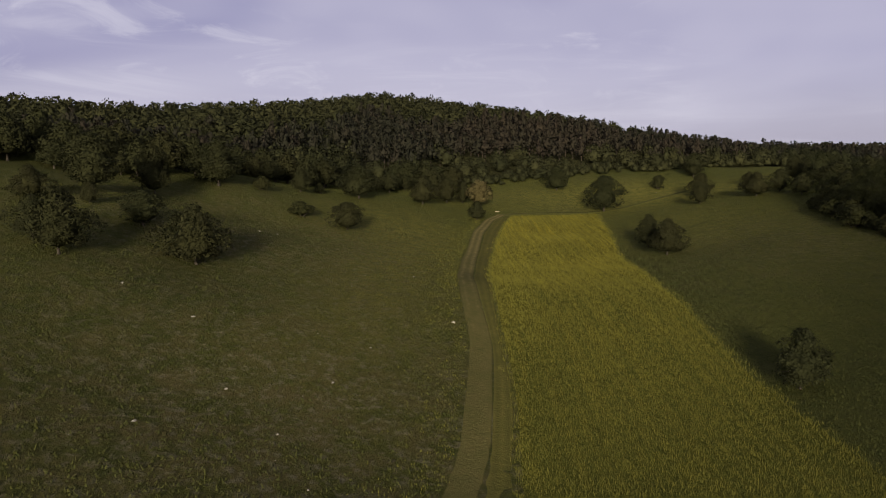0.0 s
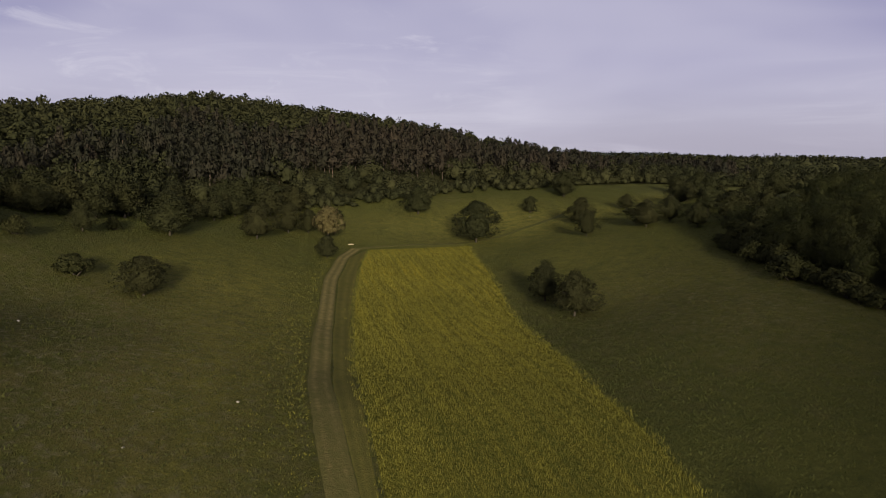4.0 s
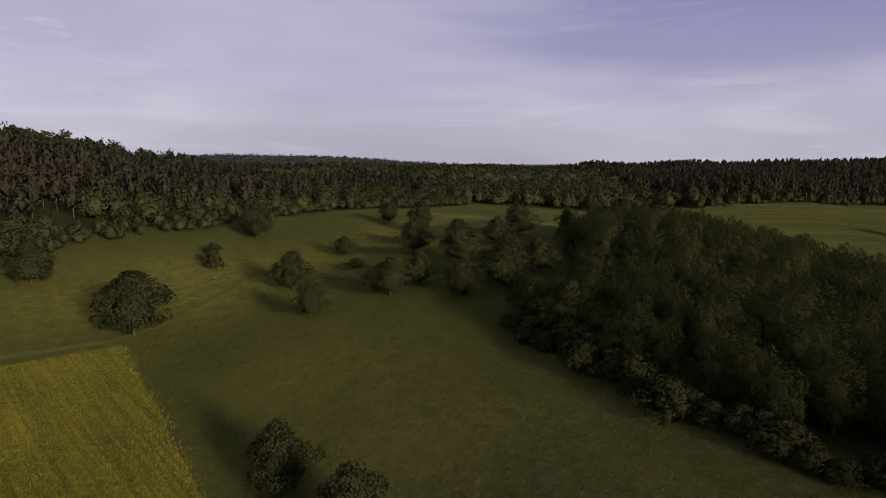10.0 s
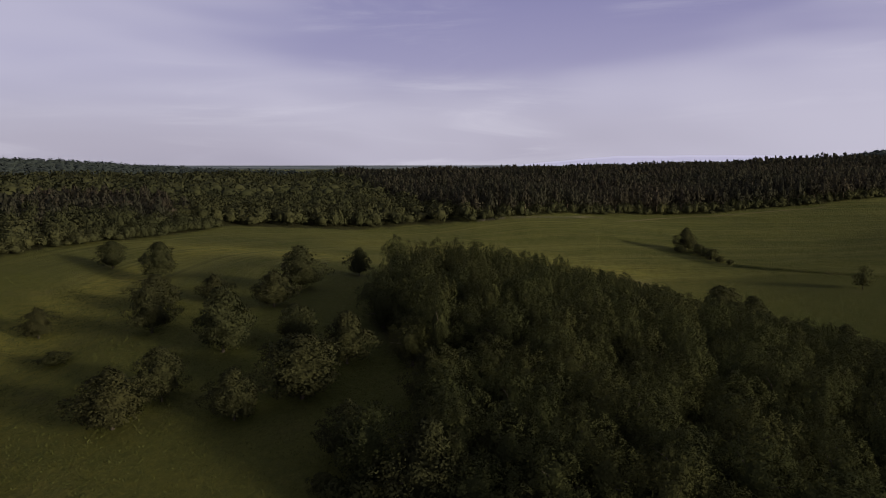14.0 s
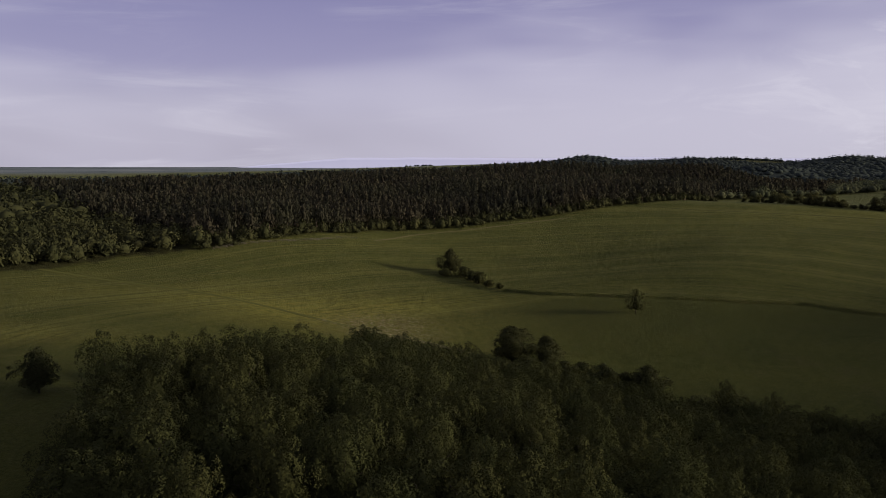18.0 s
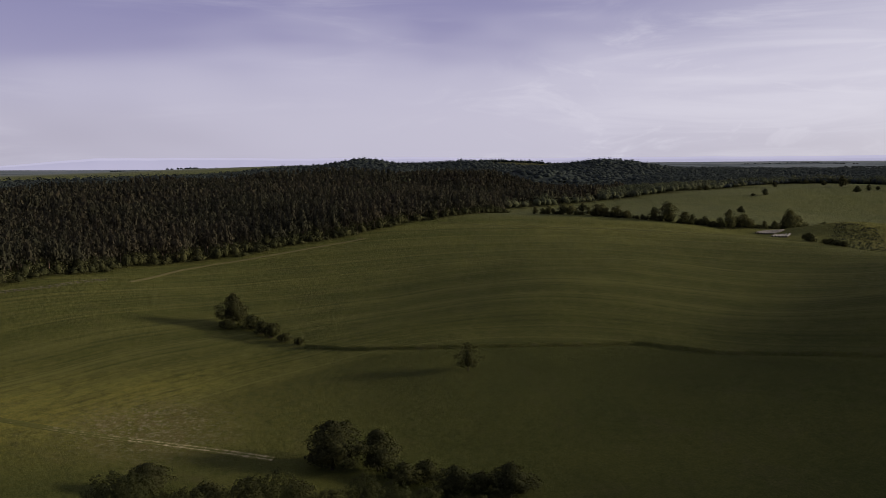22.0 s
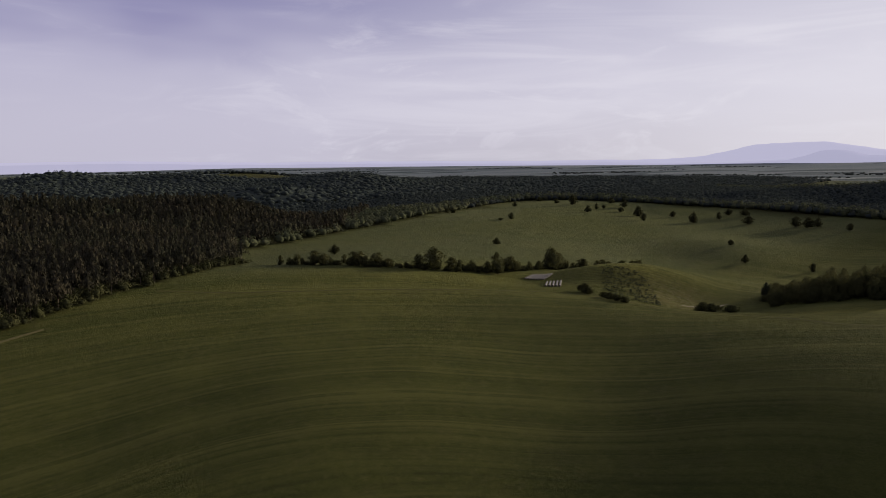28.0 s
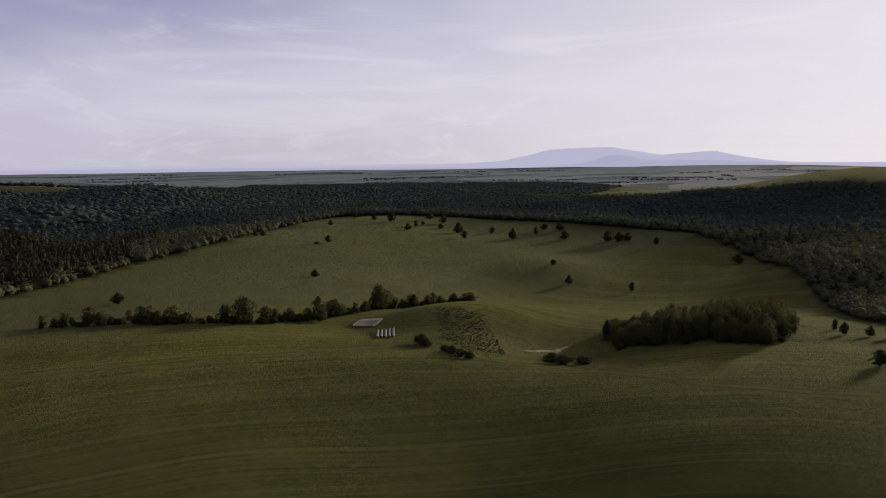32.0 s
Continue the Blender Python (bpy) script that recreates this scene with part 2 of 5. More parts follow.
    m.l.new(m.math("MULTIPLY", m.math("SUBTRACT", 1.0, plain), 0.18), m.b.inputs["Sheen Weight"])
    m.bump(m.noise(0.9, 8, 0.80), 1.0, 0.6)
    return m.m


def along(m, low, high):
    s = m.n.new("ShaderNodeSeparateXYZ")
    m.l.new(m.pos, s.inputs[0])
    return m.range(s.outputs[1], low, high)


def crop_material():
    m = Mat("flowering_crop", 1.0, 0.02)
    c = m.mix(along(m, 70, 215), (0.128, 0.120, 0.025), (0.32, 0.250, 0.028))
    c = m.mix(m.math("MULTIPLY", m.noise(0.05, 5), 0.6), c, (0.124, 0.124, 0.023))
    c = m.mix(m.math("MULTIPLY", m.noise(1.0, 5, 0.7, (0.9, 0.03, 0.0), -4, 0.40, 0.60), 0.7), c, (0.080, 0.084, 0.019))
    c = m.mix(m.math("MULTIPLY", m.noise(1.6, 6, 0.8), 0.75), c, (0.060, 0.066, 0.016))
    m.colour(c)
    m.bump(m.noise(2.0, 6, 0.75), 1.0, 0.3)
    return m.m


def track_material(name, pale, earth, grass, wear, fresh=None, broken=0.5):
    """Wheel-worn ground; where fresh is given, the nearer stretch has grown over again."""
    m = Mat(name, 1.0, 0.02)
    side = m.math("ABSOLUTE", m.math("SUBTRACT", m.attr("across"), 0.5))
    ruts = m.range(m.math("ABSOLUTE", m.math("SUBTRACT", side, 0.22)), 0.02, 0.22, 1.0, 0.0)
    c = m.mix(m.noise(0.6, 5), pale, earth)
    keep = m.math("MAXIMUM", m.range(side, 0.28, 0.46), m.math("MULTIPLY", m.math("SUBTRACT", 1.0, ruts), 0.6))
    keep = m.math("ADD", keep, m.math("MULTIPLY", m.noise(0.7, 6, 0.75, low=wear[0], high=wear[1]), broken))
    if fresh:
        keep = m.math("ADD", keep, along(m, fresh[0], fresh[1]))
    c = m.mix(m.math("MINIMUM", keep, 1.0), c, m.mix(m.noise(0.5, 6, 0.7), grass, (grass[0] * 1.3, grass[1] * 1.2, grass[2] * 1.3)))
    m.colour(c)
    m.bump(m.noise(2.5, 6, 0.7), 0.6, 0.1)
    return m.m


MEADOW, CROP = meadow_material(), crop_material()
TRACK = track_material("worn_track", (0.215, 0.168, 0.066), (0.155, 0.124, 0.050), (0.078, 0.073, 0.024), (0.32, 0.64), (170, 50), 0.65)
HEAD = track_material("faint_path", (0.120, 0.104, 0.038), (0.098, 0.088, 0.031), (0.064, 0.065, 0.019), (0.15, 0.5), (242, 258))
VERGE = track_material("mown_verge", (0.072, 0.066, 0.019), (0.058, 0.055, 0.016), (0.082, 0.078, 0.020), (0.2, 0.6))
CHALK = track_material("chalky_track", (0.36, 0.30, 0.21), (0.22, 0.18, 0.10), (0.060, 0.062, 0.017), (0.36, 0.56), (222, 275), 0.8)
PATH = track_material("pine_path", (0.15, 0.125, 0.072), (0.105, 0.09, 0.046), (0.062, 0.062, 0.019), (0.35, 0.6))
RUTS = track_material("grassy_track", (0.030, 0.029, 0.014), (0.040, 0.037, 0.016), (0.064, 0.063, 0.018), (0.30, 0.60))


def plain_material(name, a, b, scale=1.5, rough=0.9, spec=0.2, bump=0.3, bdist=0.03):
    m = Mat(name, rough, spec)
    m.colour(m.mix(m.noise(scale, 5, 0.65), a, b)).bump(m.noise(scale * 3, 5, 0.7), bump, bdist)
    return m.m


def blade_material(name, a, b, c, near=None):
    m = Mat(name, 1.0, 0.03)
    col = m.mix(m.math("MULTIPLY", m.noise(0.08, 4), 0.6), m.mix(m.island, a, b), c)
    if near:
        col = m.mix(along(m, 175, 60), col, m.mix(m.island, near, c))
        col = m.mix(m.math("MULTIPLY", m.noise(1.0, 5, 0.7, (0.9, 0.03, 0.0), -4, 0.40, 0.60), 0.4), col, (0.070, 0.072, 0.018))
    m.colour(col).thin(col, 0.06)
    return m.m


BLADE_CROP = blade_material("crop_stalks", (0.110, 0.108, 0.023), (0.235, 0.202, 0.032), (0.150, 0.140, 0.025), (0.104, 0.104, 0.024))
BLADE_MEADOW = blade_material("meadow_blades", (0.046, 0.050, 0.015), (0.064, 0.066, 0.019), (0.054, 0.058, 0.017))
STONE = plain_material("limestone", (0.30, 0.27, 0.23), (0.44, 0.40, 0.35), 2.0, 0.9, 0.2, 0.6, 0.05)
WRAP = plain_material("bale_wrap", (0.15, 0.135, 0.118), (0.27, 0.245, 0.215), 3.0, 0.7, 0.2, 0.3, 0.03)
BALE_END = plain_material("bale_end_straw", (0.06, 0.05, 0.04), (0.12, 0.10, 0.08), 6.0)
DEADWOOD = plain_material("bleached_wood", (0.30, 0.24, 0.15), (0.46, 0.38, 0.25), 3.0)
FENCE_WOOD = plain_material("weathered_fence", (0.07, 0.06, 0.05), (0.13, 0.115, 0.095), 4.0)
SCREE = plain_material("bare_earth", (0.07, 0.065, 0.035), (0.30, 0.25, 0.18), 0.5, 0.95, 0.1, 0.7, 0.1)


# ---- land ----
# rounded rises and hollows of the land: x, y, reach, height
PLAIN_SWELLS = [
    (4500, -3000, 2400, 43.1), (-4000, 0, 1400, 24.5), (4444, 684.1, 800, -13), (-1500, 1500, 800, 19.8), (1897.4, -4158.6, 800, 40.3), (0, 2500, 800, 22.7),
    (3003.3, -1074.8, 800, -14.9), (2134.6, -2933.3, 450, -11), (1200, -800, 450, -1.4), (2500, 1500, 450, -3), (2047.1, 130.7, 450, 22.9), (-600, -600, 280, -13.9),
    (3003.2, -3676.3, 280, 9.6), (4891.4, -913.5, 280, 10.7), (2650.4, -396.2, 280, 19.3), (1769.9, -520.1, 280, 3.1), (877, 847.3, 280, -8.7), (-2000, -3000, 280, 17.7),
    (-1500, 0, 280, 10.5), (120, -60, 280, -20.1), (0, 4500, 170, 8.8), (635.4, 1351.5, 170, 15.6), (420, 1070, 170, -6.2),
]
HILLS = [
    (-400, 300, 170, 20.4), (1357.9, -345, 170, 1.6), (630.4, -948.6, 170, 35.4), (1073.1, 290.4, 170, 6.4), (-46.2, 457.7, 110, 22.8), (280, -140, 110, 19.8),
    (830, -30, 110, -7.9), (623.6, -572.5, 110, -2.6), (4500, -3000, 110, -1.1), (591, -330, 110, -31.6), (378, 203.5, 110, -15.9), (830, -250, 110, 4.7),
    (1510, 503.9, 110, -8.3), (0, -1200, 110, -5.6), (2971.5, -2228.2, 110, -6.8), (1307.3, 1031.1, 110, -4.7), (2414.2, 146.3, 110, 5.1), (390, -360, 110, -9.2),
    (695.4, 1017.8, 110, -2.4), (800, -2500, 110, 13.2), (1500, -3500, 110, -4.7), (3843, -962.4, 110, -4.5), (3799.6, -2952.3, 110, 17.4),
]
SLOPES = [
    (4500, 0, 110, -3.7), (1380, -690, 110, -12.4), (0, -300, 110, -17.1), (4556.5, -1765.7, 110, 17.4), (1270, 80, 110, 7.2), (-120, 60, 70, 2.6),
    (1147.5, -12.5, 70, -7.3), (509, -931.2, 70, 31.9), (592, 85.5, 70, 5), (1079.9, -181.1, 70, -12.5), (756.6, 762, 70, 3.3), (964.3, 159.9, 70, 7),
    (-159.9, 288.7, 70, 8.7), (454.3, 59.6, 70, 1.5), (1223.7, -128.2, 45, 10.3), (486, -679.2, 45, 2), (332, 145, 45, 2.9), (637.9, -139.7, 45, -0.9),
    (308.7, -17.5, 45, 6.8), (333.5, 73, 45, -7.4), (625, -355, 45, 15), (811.9, -466.6, 45, 6.4),
]
KNOLLS = [
    (646, 0, 45, 1.4), (751, -452, 45, -6.8), (358, 356, 45, -5.2), (908.8, -256.1, 45, -3.7), (835, -376, 45, -1.9), (200, 60, 45, -11.8),
    (20, 175, 45, -12.1), (1364.2, -633, 45, 4.3), (430.6, -435.1, 45, 9.8), (538, 179, 45, 1.6), (-91.1, 143.5, 45, 6), (572, -682.7, 45, -6.9),
    (61.4, 134.5, 45, -0.2), (407, 317, 45, 7.2), (128, 165, 45, 4.2), (120, -60, 45, -13.9), (142.6, 437.3, 45, -2.7), (672, 53, 45, -5.2),
    (-70.8, 250.2, 45, -14.8), (-40.8, 236.5, 45, 12.7), (-18.5, 289.4, 45, -8.4), (0.6, 58, 45, -11.4),
]
HOLLOWS = [
    (630.4, -948.6, 45, 7), (60, 20, 45, -7.1), (343, 285.5, 45, -1.8), (293, 216, 45, -2.9), (256, 152, 45, -11.2), (388, 10.6, 45, -6.5),
    (-46.2, 457.7, 45, 4.4), (927.9, -433.1, 45, 2.4), (167.7, 239, 45, 6.8), (97.5, 274, 45, -4.7), (18.5, 243.7, 45, -8.1), (390.3, 83.3, 45, 6.2),
    (635.4, 1351.5, 45, -6), (150, 90, 45, -6.3), (430, -50, 28, 0.3), (520, -155, 28, 5.5), (580, -140, 28, -4.6), (535, -80, 28, -5.4),
    (445, -185, 28, -3.4), (460, -125, 28, -10.3), (415, -110, 28, -4.2), (490, -95, 28, -3.3),
]

# unseen rise to the south, added to cast shade on the near meadow
SHADE_RISE = [(65, -78, 26, 26), (100, -82, 38, 39), (155, -88, 38, 31), (205, -92, 36, 25)]
KNOLLS += SHADE_RISE + [(1621, 129, 58, 12), (1620, -80, 60, 10), (1640, 112, 45, 5), (1556, -112, 45, 6), (1530, -365, 85, 11), (1790, -230, 110, 12), (-44, 163, 17, -5.6), (805, -442, 30, -6.5), (523, -502, 32, -6), (735, -430, 40, 2.0), (-44, 174, 10, 2.4), (-60, 180, 12, 2.0), (-92, 206, 13, 2.5), (534, -104, 19, 3.4), (518, -117, 19, 3.6), (503, -130, 18, 3.2), (488, -142, 14, 2.2), (506, -92, 20, 2.6), (488, -108, 20, 2.4), (66, 455, 62, 8.5), (-60, 470, 60, 2.5), (250, 430, 70, -2)]
# wooded spurs and side valleys beyond the pasture
KNOLLS += [(1420, -300, 58, 12), (1445, -390, 60, 7), (930, 22, 48, 13), (965, -92, 46, -12), (1090, -70, 60, -9), (880, -640, 55, -9), (700, -665, 42, -7), (1070, -570, 55, -8)]
LAND = np.array(PLAIN_SWELLS + HILLS + SLOPES + KNOLLS + HOLLOWS, dtype=float)


wave = np.random.default_rng(61)
RIPPLES = [(6.283 / w_ * math.cos(a_), 6.283 / w_ * math.sin(a_), p_, w_ * 0.0034) for w_, a_, p_ in zip(np.geomspace(25, 70, 12), wave.uniform(0, 3.1416, 12), wave.uniform(0, 6.283, 12))]


def heights(x, y):
    """Height of the land at arrays of places: broad forms, and low swells that are rougher on the western slope."""
    x, y = np.asarray(x, float), np.asarray(y, float)
    z = np.full(x.shape, 20.0)
    rough = (0.35 + 0.65 * np.clip((230 - x) / 80, 0, 1) + 0.9 * np.clip((-12 - x) / 25, 0, 1)) * np.exp(-((x - 250) ** 2 + (y - 100) ** 2) / 800.0 ** 2)
    for kx, ky, p_, amp in RIPPLES:
        z += amp * rough * np.sin(kx * x + ky * y + p_)
    for bx, by, reach, h in LAND:
        z += h * np.exp(-((x - bx) ** 2 + (y - by) ** 2) / (2 * reach * reach))
    return z


def height(x, y):
    return float(heights(np.array([x]), np.array([y]))[0])


def inside(poly, x, y):
    """Which of the places lie in the outline."""
    x, y = np.asarray(x, float), np.asarray(y, float)
    hit = np.zeros(x.shape, bool)
    for (ax, ay), (bx, by) in zip(poly, poly[1:] + poly[:1]):
        if ay == by:
            continue
        cross = ((ay > y) != (by > y)) & (x < (bx - ax) * (y - ay) / (by - ay) + ax)
        hit ^= cross
    return hit


def np_mesh(name, verts, faces, material=None, attrs=None, smooth=False, second=None, which=None, normals=None):
    """A mesh from arrays; every face has as many corners as the others."""
    me = bpy.data.meshes.new(name)
    verts, faces = np.asarray(verts, np.float32), np.asarray(faces, np.int32)
    k = faces.shape[1]
    me.vertices.add(len(verts))
    me.vertices.foreach_set("co", verts.ravel())
    me.loops.add(faces.size)
    me.loops.foreach_set("vertex_index", faces.ravel())
    me.polygons.add(len(faces))
    me.polygons.foreach_set("loop_start", np.arange(0, faces.size, k, dtype=np.int32))
    me.update(calc_edges=True)
    if smooth:
        me.polygons.foreach_set("use_smooth", np.ones(len(faces), bool))
    for key, val in (attrs or {}).items():
        val = np.asarray(val, np.float32)
        if val.ndim == 1:
            me.attributes.new(key, "FLOAT", "POINT").data.foreach_set("value", val)
        else:
            me.attributes.new(key, "FLOAT_COLOR", "POINT").data.foreach_set("color", val.ravel())
    if material:
        me.materials.append(material)
    if second:
        me.materials.append(second)
        me.polygons.foreach_set("material_index", np.asarray(which, np.int32))
    if normals is not None:
        me.attributes.new("custom_normal", "FLOAT_VECTOR", "POINT").data.foreach_set("vector", np.asarray(normals, np.float32).ravel())
    return me


def unit(v):
    return v / (np.linalg.norm(v, axis=-1, keepdims=True) + 1e-9)


def grid_faces(nx, ny):
    i = np.arange(nx * ny).reshape(ny, nx)
    return np.stack([i[:-1, :-1], i[:-1, 1:], i[1:, 1:], i[1:, :-1]], -1).reshape(-1, 4)


def lines(fine_a, fine_b, step, far):
    """Grid lines, close together where the camera flies and ever wider towards the horizon."""
    mid = list(np.arange(fine_a, fine_b + 0.1, step))
    out, d, s = [], 0.0, step
    while d < far:
        s *= 1.13
        d += min(s, 260)
        out.append(d)
    return np.array([fine_a - v for v in out[::-1]] + mid + [fine_b + v for v in out])


# outlines of the woods
HILL_WOOD = [(-420, 40), (-135, 96), (-112, 130), (-97, 162), (-82, 194), (-66, 232), (-50, 260), (-22, 280), (3, 288), (23, 302), (39, 300), (68, 318),
             (101, 318), (135, 329), (178, 351), (218, 362), (262, 384), (262, 470), (180, 620), (-420, 620)]
MIXED_WOOD = [(262, 384), (280, 376), (311, 360), (356, 354), (377, 326), (420, 420), (640, 640), (420, 760), (180, 620), (262, 470)]
PINE_WOOD = [(377, 324), (420, 299), (469, 271), (505, 222), (531, 178), (560, 142), (598, 92), (634, 62), (672, 63), (728, 40), (990, 150), (900, 420), (640, 640), (420, 420)]
VALLEY_WOOD = [(728, 40), (741, 10), (806, -70), (857, -176), (924, -266), (986, -400), (945, -466), (825, -496), (752, -552), (710, -558), (660, -560), (602, -564), (534, -520), (442, -410), (423, -379),
               (380, -300), (335, -230), (250, -262), (240, -520), (420, -700), (480, -850), (600, -842), (674, -820), (758, -812), (842, -810), (1000, -900), (1500, -1000), (1800, -750), (1900, -200), (1700, 300), (1300, 560), (990, 150)]
SOUTH_WOOD = [(1000, -900), (1240, -1470), (1500, -1560), (1850, -1250), (1950, -800), (1800, -750), (1500, -1000)]
FAR_WOOD = [(-420, 620), (180, 620), (420, 760), (640, 640), (900, 420), (990, 150), (1300, 560), (1050, 900), (900, 1300), (850, 1750), (200, 1900), (-300, 1500)]
WOODS = (HILL_WOOD, MIXED_WOOD, PINE_WOOD, VALLEY_WOOD, SOUTH_WOOD, FAR_WOOD)
GROVE = [(101, 187), (96, 170), (91, 152), (94, 130), (112, 108), (160, 96), (225, 106), (238, 137), (260, 180), (247, 218), (226, 206), (190, 217), (167, 229), (141, 215), (131, 203), (118, 186)]

gx, gy = lines(-120, 620, 4.0, 4400), lines(-240, 380, 4.0, 4400)
X, Y = np.meshgrid(gx, gy)
Z = heights(X, Y)
far = np.hypot(X - 250, Y - 100)
wood = np.zeros(X.shape)
for outline in WOODS + (GROVE,):
    wood[inside(outline, X, Y)] = 1.0
dry = np.exp(-((X + 18) ** 2 + (Y - 62) ** 2) / (2 * 22 ** 2)) + 0.8 * np.exp(-((X + 38) ** 2 + (Y - 135) ** 2) / (2 * 28 ** 2)) + 0.5 * np.exp(-((X - 70) ** 2 + (Y - 150) ** 2) / (2 * 22 ** 2)) + 1.6 * np.exp(-((X - 299) ** 2 + (Y - 224) ** 2) / (2 * 10 ** 2)) + 0.9 * np.exp(-((X - 470) ** 2 + (Y + 120) ** 2) / (2 * 12 ** 2))
mown = np.maximum(np.clip((X - 285) / 40, 0, 1), np.clip((Y - 248) / 30, 0, 1) * np.clip((X - 120) / 40, 0, 1)) * (far < 900) * (1 - 0.85 * np.clip((X - 560) / 40, 0, 1))
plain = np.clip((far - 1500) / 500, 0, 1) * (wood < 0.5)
# a little of the same painted haze over the pasture
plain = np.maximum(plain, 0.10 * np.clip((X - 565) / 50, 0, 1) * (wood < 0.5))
def glade(x, y, along, across, turn=0.0):
    """A soft oval patch on the land; turn in degrees from north."""
    c_, s_ = math.cos(radians(turn)), math.sin(radians(turn))
    u, v = (X - x) * s_ + (Y - y) * c_, (X - x) * c_ - (Y - y) * s_
    return np.exp(-(u / along) ** 2 - (v / across) ** 2)


# flowers along the track; the other patches paint sunlit ground as paler grass
bloom_and_sun = np.clip(0.85 * glade(-7, 150, 75, 11, 4) + 0.55 * glade(-22, 185, 40, 14) + 0.8 * glade(66, 266, 26, 64) + 1.5 * glade(206, 304, 36, 15, -25) + 0.9 * glade(150, 292, 40, 9, 60) + 0.7 * glade(506, -116, 34, 20, 50) + 0.6 * glade(372, -112, 50, 24, 60) + 0.4 * glade(530, 5, 90, 40, -20) + 1.1 * glade(312, 252, 70, 30, -20) + 0.5 * glade(72, 185, 70, 26), 0, 1)
cover = np.stack([wood, np.clip(dry, 0, 1), mown, np.ones_like(wood)], -1)
ground = new("ground", np_mesh("ground", np.stack([X, Y, Z], -1).reshape(-1, 3), grid_faces(len(gx), len(gy)), MEADOW, {"cover": cover.reshape(-1, 4), "plain": plain.ravel(), "bloom_and_sun": bloom_and_sun.ravel()}, True))
tagged(ground, "rolling olive-green meadow and hayfield land", "ground", kind="structure")


def draped(name, left, right, lift, step, material, label, category, crossings=8):
    """A strip laid on the land between two lines that are given by places."""
    def resample(pts, n):
        pts = np.array(pts, float)
        s = np.r_[0, np.cumsum(np.hypot(*np.diff(pts, axis=0).T))]
        k = max(3, len(pts))
        u = np.linspace(0, s[-1], n)
        p = np.stack([np.interp(u, s, pts[:, 0]), np.interp(u, s, pts[:, 1])], 1)
        for _ in range(n // (2 * k)):
            p[1:-1] = (p[:-2] + 2 * p[1:-1] + p[2:]) / 4
        return p
    length = np.hypot(*np.diff(np.array(left, float), axis=0).T).sum()
    n = int(length / step) + 2
    a, b = resample(left, n), resample(right, n)
    u = np.linspace(0, 1, crossings + 1)
    p = a[:, None] * (1 - u[None, :, None]) + b[:, None] * u[None, :, None]
    x, y = p[..., 0], p[..., 1]
    z = heights(x, y) + lift
    z[:, 0] -= lift + 0.03
    z[:, -1] -= lift + 0.03
    across = np.broadcast_to(u, x.shape)
    ob = new(name, np_mesh(name, np.stack([x, y, z], -1).reshape(-1, 3), grid_faces(crossings + 1, n), material, {"across": across.ravel()}, True))
    return tagged(ob, label, category, kind="structure")


def beside(line, off):
    """A line moved sideways to its right by off metres."""
    p = np.array(line, float)
    d = np.gradient(p, axis=0)
    d /= np.hypot(d[:, 0], d[:, 1])[:, None]
    return [tuple(v) for v in p + np.stack([d[:, 1], -d[:, 0]], 1) * off]


FIELD_LEFT = [(4.5, 20), (6, 56), (8, 76), (8, 86), (8, 105), (9, 139), (13, 180), (18, 216), (23, 239)]
FIELD_RIGHT = [(38, 20), (37.5, 56), (36.5, 86), (37, 118), (41, 160), (46, 190), (49, 213), (52, 240)]
TRACK_LINE = [(-2, 10), (-1, 35), (1, 55), (3, 66), (4, 78), (5, 93), (4.2, 110), (4, 130), (6, 158), (10, 201), (15, 228), (19.5, 240)]
draped("crop_field", FIELD_LEFT, FIELD_RIGHT, 0.12, 1.6, CROP, "yellow-flowering crop field beside the track", "field", 26)
draped("track", beside(TRACK_LINE, -1.6), beside(TRACK_LINE, 1.6), 0.07, 1.0, TRACK, "worn pale grassy farm track with wheel ruts", "track", 8)
draped("mown_verge", beside(TRACK_LINE, 1.4)[1:-1], [(x - 0.2, y) for x, y in FIELD_LEFT], 0.05, 1.5, VERGE, "darker mown grass strip between track and crop", "verge", 6)
HEAD_TRACK = [(18.5, 239), (24, 242), (31, 243.5), (40, 243.5), (50, 243), (62, 246), (78, 256), (92, 268)]
draped("headland_track", beside(HEAD_TRACK, -1.1), beside(HEAD_TRACK, 1.1), 0.06, 1.2, HEAD, "faint worn path along the head of the crop", "track", 6)
CHALK_LINE = [(318, 360), (312, 318), (309, 287), (303, 262), (296, 243), (290, 217), (285, 196)]
draped("chalk_track", beside(CHALK_LINE, -1.5), beside(CHALK_LINE, 1.5), 0.07, 1.2, CHALK, "pale broken dirt track across the hay meadow", "track", 8)
PINE_PATH = [(438, 265), (452, 258), (466, 251), (482, 236), (496, 216), (509, 193), (524, 166)]
draped("pine_track", beside(PINE_PATH, -1.2), beside(PINE_PATH, 1.2), 0.07, 1.4, PATH, "pale worn track along the foot of the pines", "track", 6)
BALE_ROAD = [(560, 120), (541, 89), (527, 38), (511, -8), (492, -56), (470, -72), (450, -74), (405, -84), (359, -78), (332, -82), (304, -96), (270, -110)]
draped("field_road", beside(BALE_ROAD, -1.4), beside(BALE_ROAD, 1.4), 0.07, 1.6, RUTS, "dark grassy farm track over the hayfield", "track", 8)


draped("gully_scree", [(467, -117), (465, -121), (464, -126), (460, -131), (459, -137), (457, -142)], [(466, -117), (462, -122), (461, -125), (455, -130), (457, -136), (456.5, -142)], 0.10, 0.8, SCREE, "pale bare earth washed out in the gully", "bare earth", 6)


